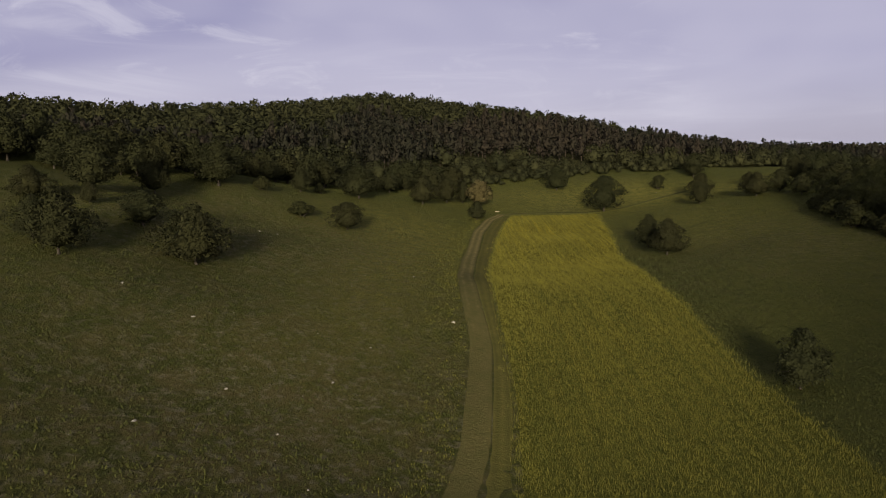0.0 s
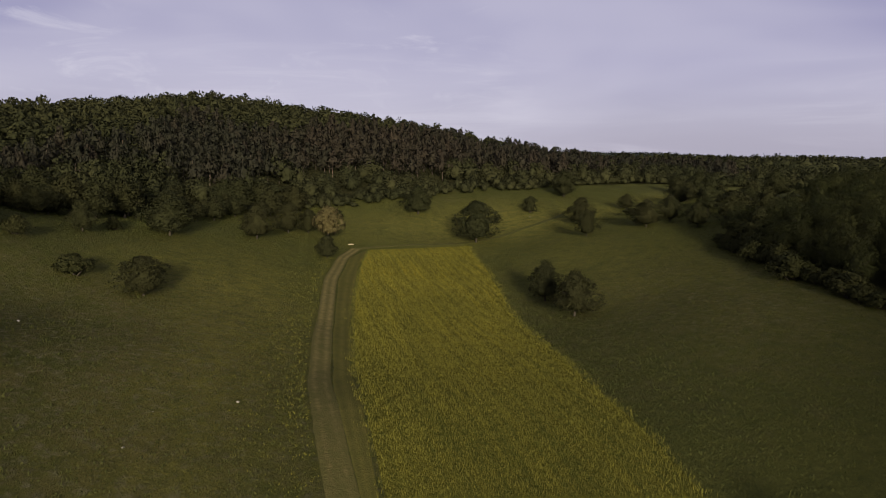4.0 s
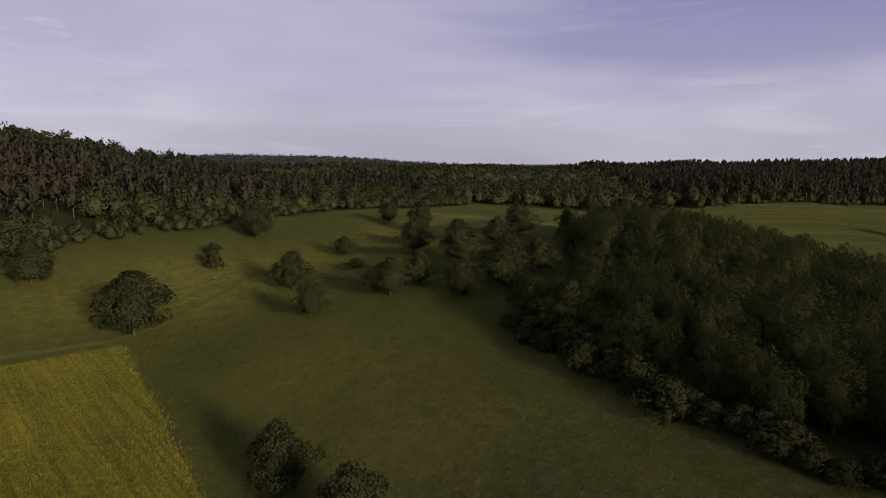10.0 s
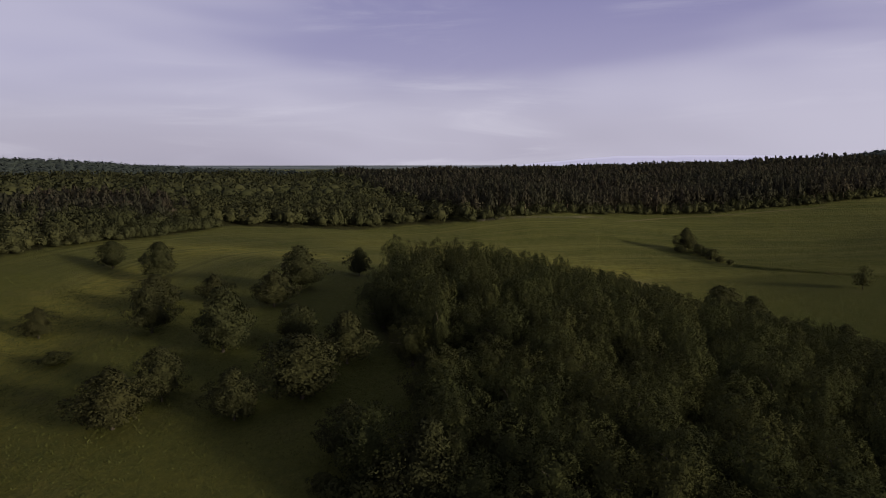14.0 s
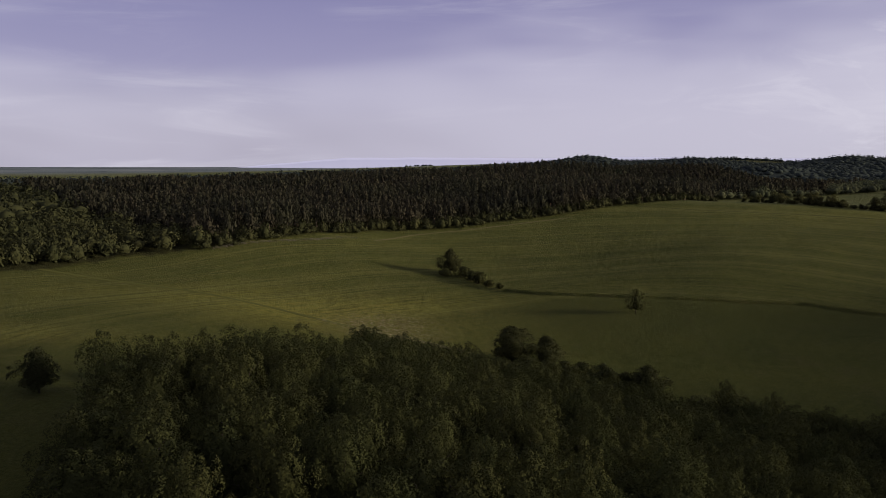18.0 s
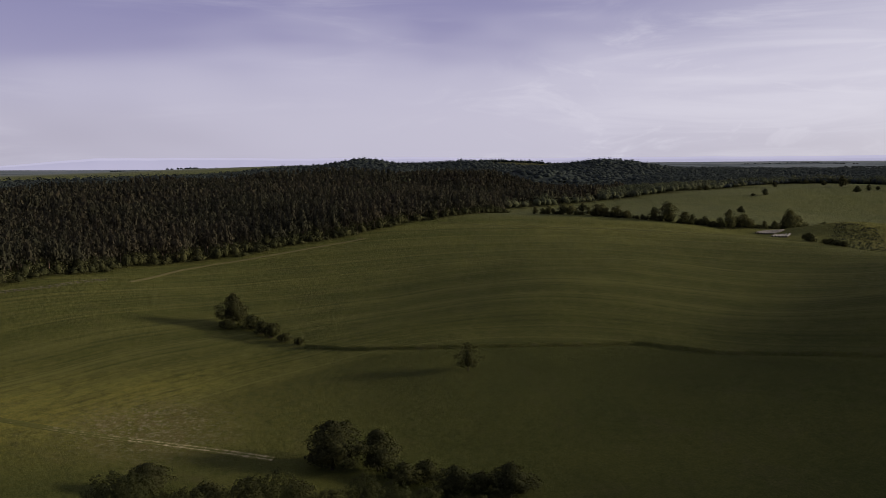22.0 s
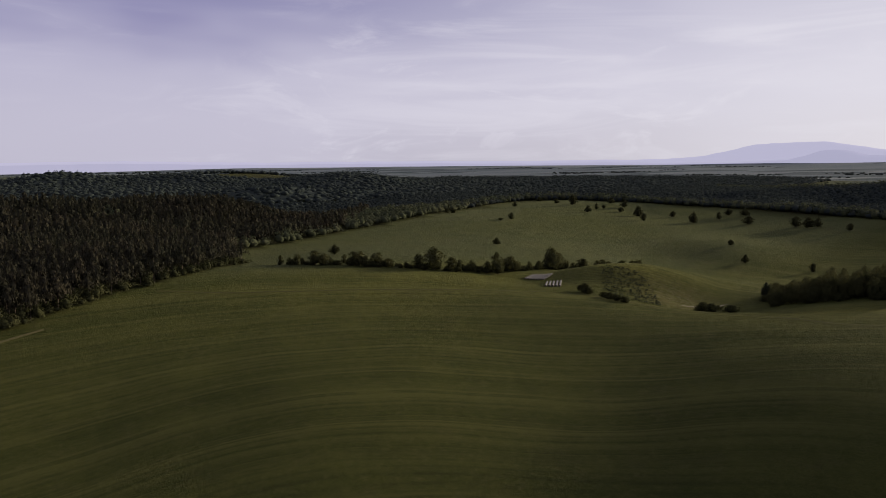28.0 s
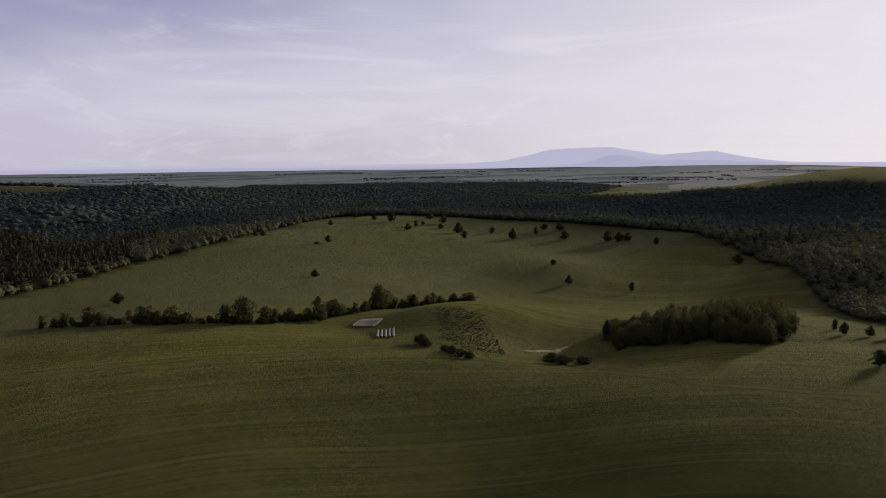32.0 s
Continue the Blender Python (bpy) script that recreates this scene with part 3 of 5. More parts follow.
def bank(name, line, wide, tall, label):
    """A long low grassy bank along a line."""
    p = np.array(line, float)
    s = np.r_[0, np.cumsum(np.hypot(*np.diff(p, axis=0).T))]
    u = np.arange(0, s[-1], 1.5)
    c = np.stack([np.interp(u, s, p[:, 0]), np.interp(u, s, p[:, 1])], 1)
    for _ in range(8):
        c[1:-1] = (c[:-2] + 2 * c[1:-1] + c[2:]) / 4
    d = np.gradient(c, axis=0)
    d /= np.hypot(d[:, 0], d[:, 1])[:, None]
    rng = np.random.default_rng(5)
    prof = [(-1, -0.3), (-0.6, 0.35), (-0.2, 0.9), (0.15, 1.0), (0.5, 0.5), (1, -0.3)]
    V = []
    for o, h in prof:
        q = c + np.stack([d[:, 1], -d[:, 0]], 1) * (o * wide + rng.normal(0, 0.12, len(c))[:, None])
        V.append(np.stack([q[:, 0], q[:, 1], heights(q[:, 0], q[:, 1]) + h * tall * (1 + rng.normal(0, 0.18, len(c)))], 1))
    V = np.stack(V, 1).reshape(-1, 3)
    cov = np.tile((0.0, 0.15, 0.0, 1.0), (len(V), 1))
    ob = new(name, np_mesh(name, V, grid_faces(len(prof), len(c)), MEADOW, {"cover": cov}, True))
    return tagged(ob, label, "bank", kind="structure")


bank("field_bank", [(360, 192), (352, 176), (346, 142), (339, 88), (318, 58), (292, 36), (262, 10)], 1.6, 0.9, "low grassy bank between mown slope and lower meadow")


# ---- trees ----
def icosphere(sub):
    bm = bmesh.new()
    bmesh.ops.create_icosphere(bm, subdivisions=sub, radius=1)
    v = np.array([p.co[:] for p in bm.verts])
    f = np.array([[p.index for p in q.verts] for q in bm.faces])
    bm.free()
    return v, f


ICO = {n: icosphere(n) for n in (1, 2)}
dome = [(math.cos(2.0944 * j / 2 + 0.5 * i) * r, math.sin(2.0944 * j / 2 + 0.5 * i) * r, q) for i, (r, q) in enumerate(((0.62, -0.8), (1.0, -0.1), (0.72, 0.68))) for j in range(6)] + [(0.0, 0.0, 1.0)]
ICO[3] = (np.array(dome) * np.random.default_rng(2).uniform(0.72, 1.22, (19, 1)), np.array([t for i in range(2) for j in range(6) for t in ((6 * i + j, 6 * i + (j + 1) % 6, 6 * i + 6 + j), (6 * i + (j + 1) % 6, 6 * i + 6 + (j + 1) % 6, 6 * i + 6 + j))] + [(12 + j, 12 + (j + 1) % 6, 18) for j in range(6)]))
ICO[0] = (np.array([(1, 0, 0), (0, 1, 0), (-1, 0, 0), (0, -1, 0), (0, 0, 1), (0, 0, -1)], float) * 1.15,
          np.array([(0, 1, 4), (1, 2, 4), (2, 3, 4), (3, 0, 4), (1, 0, 5), (2, 1, 5), (3, 2, 5), (0, 3, 5)]))


def leaf_quads(rng, centres, normals, size, droop=0.0):
    """One small four-cornered leaf spray at each centre, facing about along its normal."""
    n = len(centres)
    t = np.cross(normals, rng.normal(size=(n, 3)))
    t /= np.linalg.norm(t, axis=1)[:, None] + 1e-9
    b = np.cross(normals, t)
    s = size * rng.uniform(0.6, 1.35, n)[:, None]
    e = s * rng.uniform(0.36, 0.68, n)[:, None]
    c = centres - np.array([0, 0, droop]) * s
    V = np.stack([c - t * s * 0.95, c - b * e, c + t * s * 1.1, c + b * e], 1).reshape(-1, 3)
    F = np.arange(4 * n).reshape(-1, 4)
    return V, F


def lobed_crown(rng, h, w, low, puffs, leaves, size, core=0.74, wide_at=0.62, full=0.55, puff=0.13, sub=2, ragged=0.16, flat=0.8, mess=0.5, calm=0.0):
    """A crown of many leafy puffs set round an uneven egg-shaped form, with a dim core within.
    wide_at under 1 brings the widest part down; full under 1 rounds the sides; ragged is the unevenness of the outline."""
    ph, kk = rng.uniform(0, 6.283, 6), np.array([1, 2, 3, 2, 3, 5])

    def form(u, az):
        r = np.sin(np.pi * np.clip(u, 0.0, 1.0) ** wide_at).clip(0, 1) ** full
        waver = sum(np.sin(kk[i] * az + ph[i] + (3 + 2.3 * i) * u) for i in range(6)) / 2.4
        return 0.5 * w * r * (1 + ragged * waver)

    u = rng.uniform(0, 1, puffs * 8)
    u = u[rng.uniform(0, 1, len(u)) < np.sin(np.pi * u ** wide_at).clip(0, 1) ** full + 0.12][:puffs]
    u[:3] = (0.97, 0.93, 0.90)
    az = np.arange(len(u)) * 2.39996 + rng.normal(0, 0.35, len(u))
    pr = puff * w * rng.uniform(0.55, 1.35, len(u))
    r = np.maximum(form(u, az) - pr * rng.uniform(0.3, 1.1, len(u)), 0)
    zr = np.minimum(pr, (h - low) * 0.25)
    cs = np.stack([np.cos(az) * r, np.sin(az) * r, low + zr * 0.6 + (h - low - zr * 1.5) * u], 1)
    out = np.stack([np.cos(az), np.sin(az), 0.5 + 0.9 * u], 1)
    out /= np.linalg.norm(out, axis=1)[:, None]
    share = pr ** 1.6
    which = rng.choice(len(u), leaves, p=share / share.sum())
    d = rng.normal(size=(leaves, 3)) + out[which] * 0.8
    d /= np.linalg.norm(d, axis=1)[:, None]
    far = rng.uniform(0.62, 1.06, leaves) + 0.35 * (rng.uniform(size=leaves) > 0.94)
    p = cs[which] + d * (pr[which] * far)[:, None] * (1, 1, flat)
    p[:, 2] = np.clip(p[:, 2], low * 0.6, None)
    # a spray takes the light of the leaf clump that it belongs to
    round_ = unit((p - (0, 0, low + 0.42 * (h - low))) / (w, w, h - low))
    nl = unit((0.75 - 0.4 * calm) * d + (0.6 + 0.4 * calm) * round_ + (0, 0, 0.2 * calm) + rng.normal(0, 0.22 - 0.12 * calm, (leaves, 3)))
    nn = unit(d + rng.normal(0, mess, (leaves, 3)))
    nn *= np.where((nn * nl).sum(1) < 0, -1.0, 1.0)[:, None]
    V, F = leaf_quads(rng, p, nn, size, 0.15)
    # coarser sprays fill the shade inside
    inner = leaves // 4 if core < 1 else 0
    iu, ia = rng.uniform(0.08, 0.92, inner), rng.uniform(0, 6.283, inner)
    ir = form(iu, ia) * rng.uniform(0.45, core + 0.06, inner)
    ip = np.stack([np.cos(ia) * ir, np.sin(ia) * ir, low + (h - low) * (0.04 + 0.86 * iu)], 1)
    inn = np.stack([np.cos(ia), np.sin(ia), rng.uniform(-0.2, 0.9, inner)], 1) + rng.normal(0, 0.5, (inner, 3))
    inn /= np.linalg.norm(inn, axis=1)[:, None]
    V2, F2 = leaf_quads(rng, ip, inn, size * 1.35, 0.1)
    V, F = np.concatenate([V, V2]), np.concatenate([F, F2 + len(V)])
    N = np.concatenate([np.repeat(nl, 4, axis=0), np.repeat(inn, 4, axis=0), unit(ICO[sub][0])])
    core *= 0.66
    iv, fi = ICO[sub]
    iv = iv / np.linalg.norm(iv, axis=1)[:, None]
    cu, ca = 0.5 + 0.5 * iv[:, 2], np.arctan2(iv[:, 1], iv[:, 0])
    cr = form(cu, ca) * core
    cv = np.stack([np.cos(ca) * cr, np.sin(ca) * cr, low + (h - low) * (0.05 + 0.66 * cu)], 1)
    F = np.concatenate([F, np.c_[fi, fi[:, 2]] + len(V)])
    V = np.concatenate([V, cv])
    return V, F, N, cs[cs[:, 2] < low + 0.8 * (h - low)]


def quads_and_tris(name, V, F, material, attrs=None, second=None, which=None, smooth=False, normals=None):
    """Splits each four-cornered face in two, so that cores and sprays share one mesh."""
    real = F[:, 2] != F[:, 3]
    T = np.concatenate([F[:, :3], F[real][:, [0, 2, 3]]])
    if second:
        which = np.concatenate([which, which[real]])
    return np_mesh(name, V, T, material, attrs, smooth, second, which, normals)


def tube(path, radii, sides=7):
    path, V = np.array(path, float), []
    for i, (p, r) in enumerate(zip(path, radii)):
        d = path[min(i + 1, len(path) - 1)] - path[max(i - 1, 0)]
        d /= np.linalg.norm(d)
        a = np.cross(d, (0.3, 0.9, 0.1))
        a /= np.linalg.norm(a)
        b = np.cross(d, a)
        for j in range(sides):
            t = 2 * math.pi * j / sides
            V.append(p + (a * math.cos(t) + b * math.sin(t)) * r)
    F = []
    for i in range(len(path) - 1):
        for j in range(sides):
            F.append((i * sides + j, i * sides + (j + 1) % sides, (i + 1) * sides + (j + 1) % sides, (i + 1) * sides + j))
    return np.array(V), np.array(F)


def joined(parts):
    V, F, k = [], [], 0
    for v, f in parts:
        V.append(v), F.append(f + k)
        k += len(v)
    return np.concatenate(V), np.concatenate(F)


def trunk_and_limbs(rng, h, low, cs, girth, count):
    """A tapered, slightly bent trunk, and limbs that run out into the crown."""
    top = h * 0.72
    lean = rng.normal(0, 0.02, 2) * h
    path = [(0, 0, -0.6), (0, 0, 0.15), (lean[0] * 0.2, lean[1] * 0.2, low * 0.8), (lean[0] * 0.6, lean[1] * 0.6, h * 0.42), (lean[0], lean[1], top)]
    trunk = tube(path, [girth * 1.5, girth * 1.15, girth * 0.9, girth * 0.6, girth * 0.18], 8)
    limbs = []
    for c in cs[:: max(1, len(cs) // count)][:count]:
        z0 = max(low * 0.8, c[2] * 0.55)
        s = np.array([lean[0] * z0 / top, lean[1] * z0 / top, z0])
        mid = s * 0.45 + c * 0.55 + np.array([0, 0, 0.06 * h])
        limbs.append(tube([s, mid, c], [girth * 0.42, girth * 0.28, girth * 0.1], 5))
    return trunk, limbs


SIZES = {}


def tree_kind(name, seed, h, w, low, puffs, leaves, size, leaf, label, category="tree", girth=None, limbs=0, **more):
    """One tree with its trunk, limbs and crown, the pattern for copies of its kind."""
    rng = np.random.default_rng(seed)
    V, F, N, cs = lobed_crown(rng, h, w, low, puffs, leaves, size, **more)
    trunk, boughs = trunk_and_limbs(rng, h, low, cs, girth or 0.028 * h, limbs or 5)
    ob = new(name)
    tagged(ob, label, category)
    pieces = [("limb", b) for b in boughs] if limbs else []
    if not limbs:
        trunk = joined([trunk] + boughs)
    for pn, me in [(n_, np_mesh(n_, *g, BARK, None, True)) for n_, g in [("trunk", trunk)] + pieces] + [("crown", quads_and_tris("crown", V, F, leaf, normals=N))]:
        part = new(pn, me)
        part.parent = ob
    SIZES[name] = (h, w)
    return ob


def bush_kind(name, seed, h, w, puffs, leaves, size, leaf, label):
    rng = np.random.default_rng(seed)
    V, F, N, cs = lobed_crown(rng, h, w, 0.03 * h, puffs, leaves, size, wide_at=0.55, full=0.45, puff=0.17, ragged=0.2)
    stems = []
    for c in cs[:: max(1, len(cs) // 6)]:
        stems.append(tube([(c[0] * 0.2, c[1] * 0.2, -0.3), (c[0] * 0.6, c[1] * 0.6, c[2] * 0.5), tuple(c)], [0.06 * h ** 0.5, 0.045 * h ** 0.5, 0.015], 5))
    ob = new(name)
    tagged(ob, label, "bush")
    for pn, me in (("stem", np_mesh("stem", *joined(stems), BARK, None, True)), ("crown", quads_and_tris("crown", V, F, leaf, normals=N))):
        part = new(pn, me)
        part.parent = ob
    SIZES[name] = (h, w)
    return ob


def pine_crown(rng, h, w, low, tiers, per, size):
    """Tiers of flat, spreading boughs round a leader, with a blunt top; each bough a spray of needles."""
    V, F, k = [], [], 0
    for i in range(tiers):
        g = i / (tiers - 1)
        z = low + (h - low) * 0.97 * g
        reach = 0.5 * w * (1 - 0.94 * g) ** 0.6 * (0.72 + 0.28 * min(1, g * 5)) * rng.uniform(0.8, 1.1)
        for j in range(per):
            az = 2 * math.pi * (j + rng.uniform(-0.35, 0.35)) / per + i * 1.1
            r = reach * rng.uniform(0.6, 1.2)
            d = np.array([math.cos(az), math.sin(az), 0])
            s = np.array([-d[1], d[0], 0])
            wd = size * (0.5 + 0.5 * r / (0.5 * w)) * rng.uniform(0.8, 1.2)
            sag = rng.uniform(-0.16, 0.20) * r * h / w * 0.5
            lift = 0.05 * h
            p0 = np.array([0, 0, z + 1.2 * lift])
            p1 = d * r * 0.62 + np.array([0, 0, z + sag * 0.5])
            p2 = d * r + np.array([0, 0, z + sag - 0.3 * lift])
            V += [p0, p1 - s * wd - np.array([0, 0, rng.uniform(0.5, 1.8) * lift]), p2, p1 + s * wd - np.array([0, 0, rng.uniform(0.5, 1.8) * lift])]
            F.append((k, k + 1, k + 2, k + 3))
            k += 4
    return np.array(V), np.array(F)


def pine_kind(name, seed, h, w, low, tiers, per, size, label):
    rng = np.random.default_rng(seed)
    V, F = pine_crown(rng, h, w, low, tiers, per, size)
    trunk = tube([(0, 0, -0.5), (0, 0, 0.3), (0.05, 0.03, h * 0.5), (0, 0, h * 0.95)], [0.03 * h, 0.022 * h, 0.014 * h, 0.004 * h], 7)
    ob = new(name)
    tagged(ob, label, "tree")
    for pn, me in (("trunk", np_mesh("trunk", *trunk, BARK, None, True)), ("crown", quads_and_tris("crown", V, F, LEAF_PINE))):
        part = new(pn, me)
        part.parent = ob
    SIZES[name] = (h, w)
    return ob


used = set()


def plant(kind, x, y, h, w, seed, label="", group="", sink=0.0):
    """Sets a tree or bush of that height and width on the land; the first of a kind is the pattern itself."""
    rng = random.Random(seed)
    kh, kw = SIZES[kind.name]
    m = Matrix.LocRotScale((x, y, height(x, y) - sink), Euler((0, 0, rng.uniform(0, 6.28))), (w / kw, w / kw * rng.uniform(0.9, 1.1), h / kh))
    if kind.name in used:
        ob = copy_thing(kind, m @ Matrix.Diagonal((1 / kind.scale.x, 1 / kind.scale.y, 1 / kind.scale.z, 1)))
    else:
        used.add(kind.name)
        ob = kind
        ob.matrix_basis = m
        return tagged(ob, label, "", group)
    return tagged(ob, label, "", group)

OAK = [tree_kind(n, 11 + i, 10, 9, 0.45, 84, 5600, 0.18, LEAF_OAK, "dark green broad-crowned oak standing in the meadow", limbs=5, wide_at=wa, full=fu, girth=0.24, core=0.8, mess=0.7, puff=0.145, ragged=0.34, flat=0.62)
       for i, (n, wa, fu) in enumerate((("oak_tree", 0.60, 0.62), ("field_oak", 0.72, 0.55), ("meadow_oak", 0.55, 0.70), ("lone_oak", 0.68, 0.60)))]
SLOPE_OAK = [tree_kind(n, 21 + i, 10, 9, 0.8, 80, 2400, 0.27, LEAF_OAK, "dark oak on the grassy slope before the wood", wide_at=wa, full=0.6, core=0.8, mess=0.7, puff=0.125)
             for i, (n, wa) in enumerate((("hillside_oak", 0.6), ("scrub_oak", 0.75), ("spur_oak", 0.55)))]
LIGHT_OAK = [tree_kind(n, 31 + i, 10, 9, 0.4, 45, 560, 0.50, LEAF_OAK, "small dark round tree on the open grassy slope", wide_at=wa, full=0.68)
             for i, (n, wa) in enumerate((("slope_tree", 0.6), ("ridge_tree", 0.5), ("pasture_tree", 0.7)))]
LOCUST = [tree_kind(n, 51 + i, 12, 8, 0.5, 110, 6400, 0.130, LEAF_LOCUST, "tall leafy black locust in the dense grove", wide_at=0.95, full=0.5, puff=0.085, ragged=0.24, flat=1.6, core=0.6, mess=0.85, calm=0.6)
          for i, n in enumerate(("locust_tree", "grove_tree", "tall_locust", "grove_locust"))]
BUSH = [bush_kind(n, 71 + i, 4, 5, 34, 1100, 0.21, LEAF_BUSH, "rounded dark green bush in the grass") for i, n in enumerate(("bush", "shrub", "thorn_bush"))]
HEDGE = [tree_kind(n, 81 + i, 8, 7, 0.3, 46, 1000, 0.28, LEAF_SHRUB, "dark leafy hedgerow tree in the gully", wide_at=0.7, ragged=0.28, puff=0.14) for i, n in enumerate(("hedge_tree", "gully_tree", "hedgerow_tree"))]
COPSE = [tree_kind(n, 101 + i, 9, 9, 0.3, 60, 1700, 0.24, LEAF_SHRUB, "rounded leafy tree in the small wood", wide_at=0.6, full=0.5, ragged=0.24, puff=0.13) for i, n in enumerate(("copse_tree", "broad_copse_tree", "low_copse_tree"))]
YOUNG = tree_kind("young_tree", 97, 9, 7.5, 0.9, 60, 1500, 0.20, LEAF_BUSH, "young airy tree standing alone on the hay slope", limbs=5, core=0.45, wide_at=0.62, full=0.6, ragged=0.3, girth=0.16)
WILLOW = tree_kind("willow_tree", 91, 9, 9, 1.4, 70, 2600, 0.26, LEAF_PALE, "pale straw-coloured willow beside the farm track", limbs=6, wide_at=0.85, full=0.5, ragged=0.22, core=0.62)
PINE = pine_kind("pine_tree", 95, 9, 6, 1.6, 9, 9, 0.95, "dark open-crowned pine at the gully's mouth")

# oaks and bushes of the valley meadow: x, y, height, width
WEST_TREES = [(-36.6, 104.9, 9.5, 9.0), (-47.9, 113.9, 6.2, 6.9), (-49.9, 92.1, 9.3, 7.7), (-55.5, 96.4, 6.4, 5.5), (-67.7, 117.5, 6.0, 6.7), (-22.1, 164.7, 7.0, 7.7), (-39.5, 199.5, 6.9, 5.7), (-25.2, 215.5, 11.0, 11.8), (-6.5, 230.5, 10.0, 7.6), (1.5, 252.0, 9.5, 8.0), (39.9, 77.5, 7.4, 6.0), (-60.9, 151.6, 11.7, 6.8), (-54.1, 173.4, 12.4, 12.4), (-64.0, 131.0, 11.5, 10.0), (-50.6, 207.8, 6.0, 6.6), (-58.5, 118.5, 4.0, 3.0), (-41.0, 109.5, 6.0, 4.6)]
for i, (x, y, h, w) in enumerate(WEST_TREES):
    plant(OAK[i % 4], x, y, h, w, i, group="meadow oaks")
MIDDLE_TREES = [(54.8, 243.0, 13.2, 12.2), (44.6, 280.3, 10.2, 9.4), (51.3, 177.2, 8.9, 7.2), (51.2, 162.0, 9.1, 8.0), (7.2, 254.7, 7.8, 5.5), (88.9, 246.5, 8.9, 8.7), (80.0, 222.5, 7.6, 5.6),
                (113.8, 266.2, 5.7, 5.6), (154.0, 304.0, 7.4, 7.2), (149.5, 280.5, 9.0, 8.2), (119.6, 243.6, 9.0, 7.2), (96.8, 221.0, 8.0, 9.0), (104.2, 221.5, 7.8, 6.0), (119.0, 226.5, 10.6, 8.0)]
for i, (x, y, h, w) in enumerate(MIDDLE_TREES):
    plant(OAK[(i + 1) % 4], x, y, h, w, 40 + i, group="meadow oaks")
GROVE_EDGE_TREES = [(104.8, 209.0, 6.9, 6.0), (152.0, 241.0, 9.5, 9.0), (139.5, 236.0, 7.2, 7.4), (112.2, 204.8, 9.0, 9.9), (123.0, 206.2, 8.0, 6.6), (104.2, 191.0, 6.9, 5.8), (116.8, 188.8, 8.2, 6.3),
                    (104.3, 298.5, 11.0, 10.2), (100.5, 178.5, 9.2, 8.6), (171.0, 241.0, 6.8, 4.8), (139.0, 251.0, 5.4, 6.3), (125.6, 218.0, 6.8, 6.4), (131.0, 257.5, 6.8, 8.0)]
for i, (x, y, h, w) in enumerate(GROVE_EDGE_TREES):
    plant(OAK[(i + 2) % 4], x, y, h, w, 80 + i, group="meadow oaks")
plant(OAK[2], 10.8, 225.2, 6.3, 5.8, 39, "small dark tree beside the farm track", "meadow oaks")
plant(WILLOW, 12.4, 246.0, 10.6, 8.4, 3)
EAST_TREES = [(390.0, 218.0, 11.8, 10.0), (281.0, 183.5, 11.5, 12.0), (280.6, 174.0, 9.6, 9.0), (268.7, 159.3, 6.8, 8.0), (267.1, 148.5, 7.6, 9.0), (263.0, 216.0, 6.3, 8.0)]
for i, (x, y, h, w) in enumerate(EAST_TREES):
    plant(OAK[i % 4], x, y, h, w, 120 + i, "dark round-headed tree on the hay slope", "hay slope trees")
plant(YOUNG, 328.8, 145.6, 8.6, 7.2, 7)
BUSHES = [(-33.9, 170.6, 3.8, 6.1), (-45.5, 181.1, 3.8, 4.8), (-36.5, 212.7, 3.4, 3.4), (16.9, 277.0, 3.3, 5.0), (86.3, 285.2, 3.1, 4.5), (82.2, 274.4, 5.2, 4.7), (106.3, 248.7, 2.2, 4.9), (383.9, 219.3, 3.8, 6.0), (384.4, 211.2, 4.8, 7.4), (373.2, 203.5, 5.4, 6.2), (363.5, 194.3, 2.4, 3.2), (378.5, 207.0, 4.4, 6.5), (368.0, 199.0, 3.0, 4.8), (274.8, 169.0, 4.6, 7.0), (276.6, 164.0, 4.2, 6.6), (270.0, 153.8, 4.4, 6.4), (258.5, 205.0, 5.0, 7.0), (262.0, 198.0, 5.4, 7.5), (264.0, 190.5, 4.6, 7.0)]
for i, (x, y, h, w) in enumerate(BUSHES):
    plant(BUSH[i % 3], x, y, h, w, 160 + i, group="meadow bushes")
GULLY_BUSHES = [(489, -73, 5.0, 7.0), (484, -71, 4.2, 6.0), (466, -69, 3.6, 6.0), (460, -68, 3.4, 6.0), (455, -68, 3.2, 5.0), (471, -70, 3.0, 5.0), (426, -92, 4.0, 8.0), (433, -95, 4.6, 7.0), (419, -96, 3.6, 7.0), (440, -101, 3.4, 6.0)]
for i, (x, y, h, w) in enumerate(GULLY_BUSHES):
    plant(BUSH[(i + 1) % 3], x, y, h, w, 190 + i, "dark bush at the foot of the grassy knoll", "gully bushes")

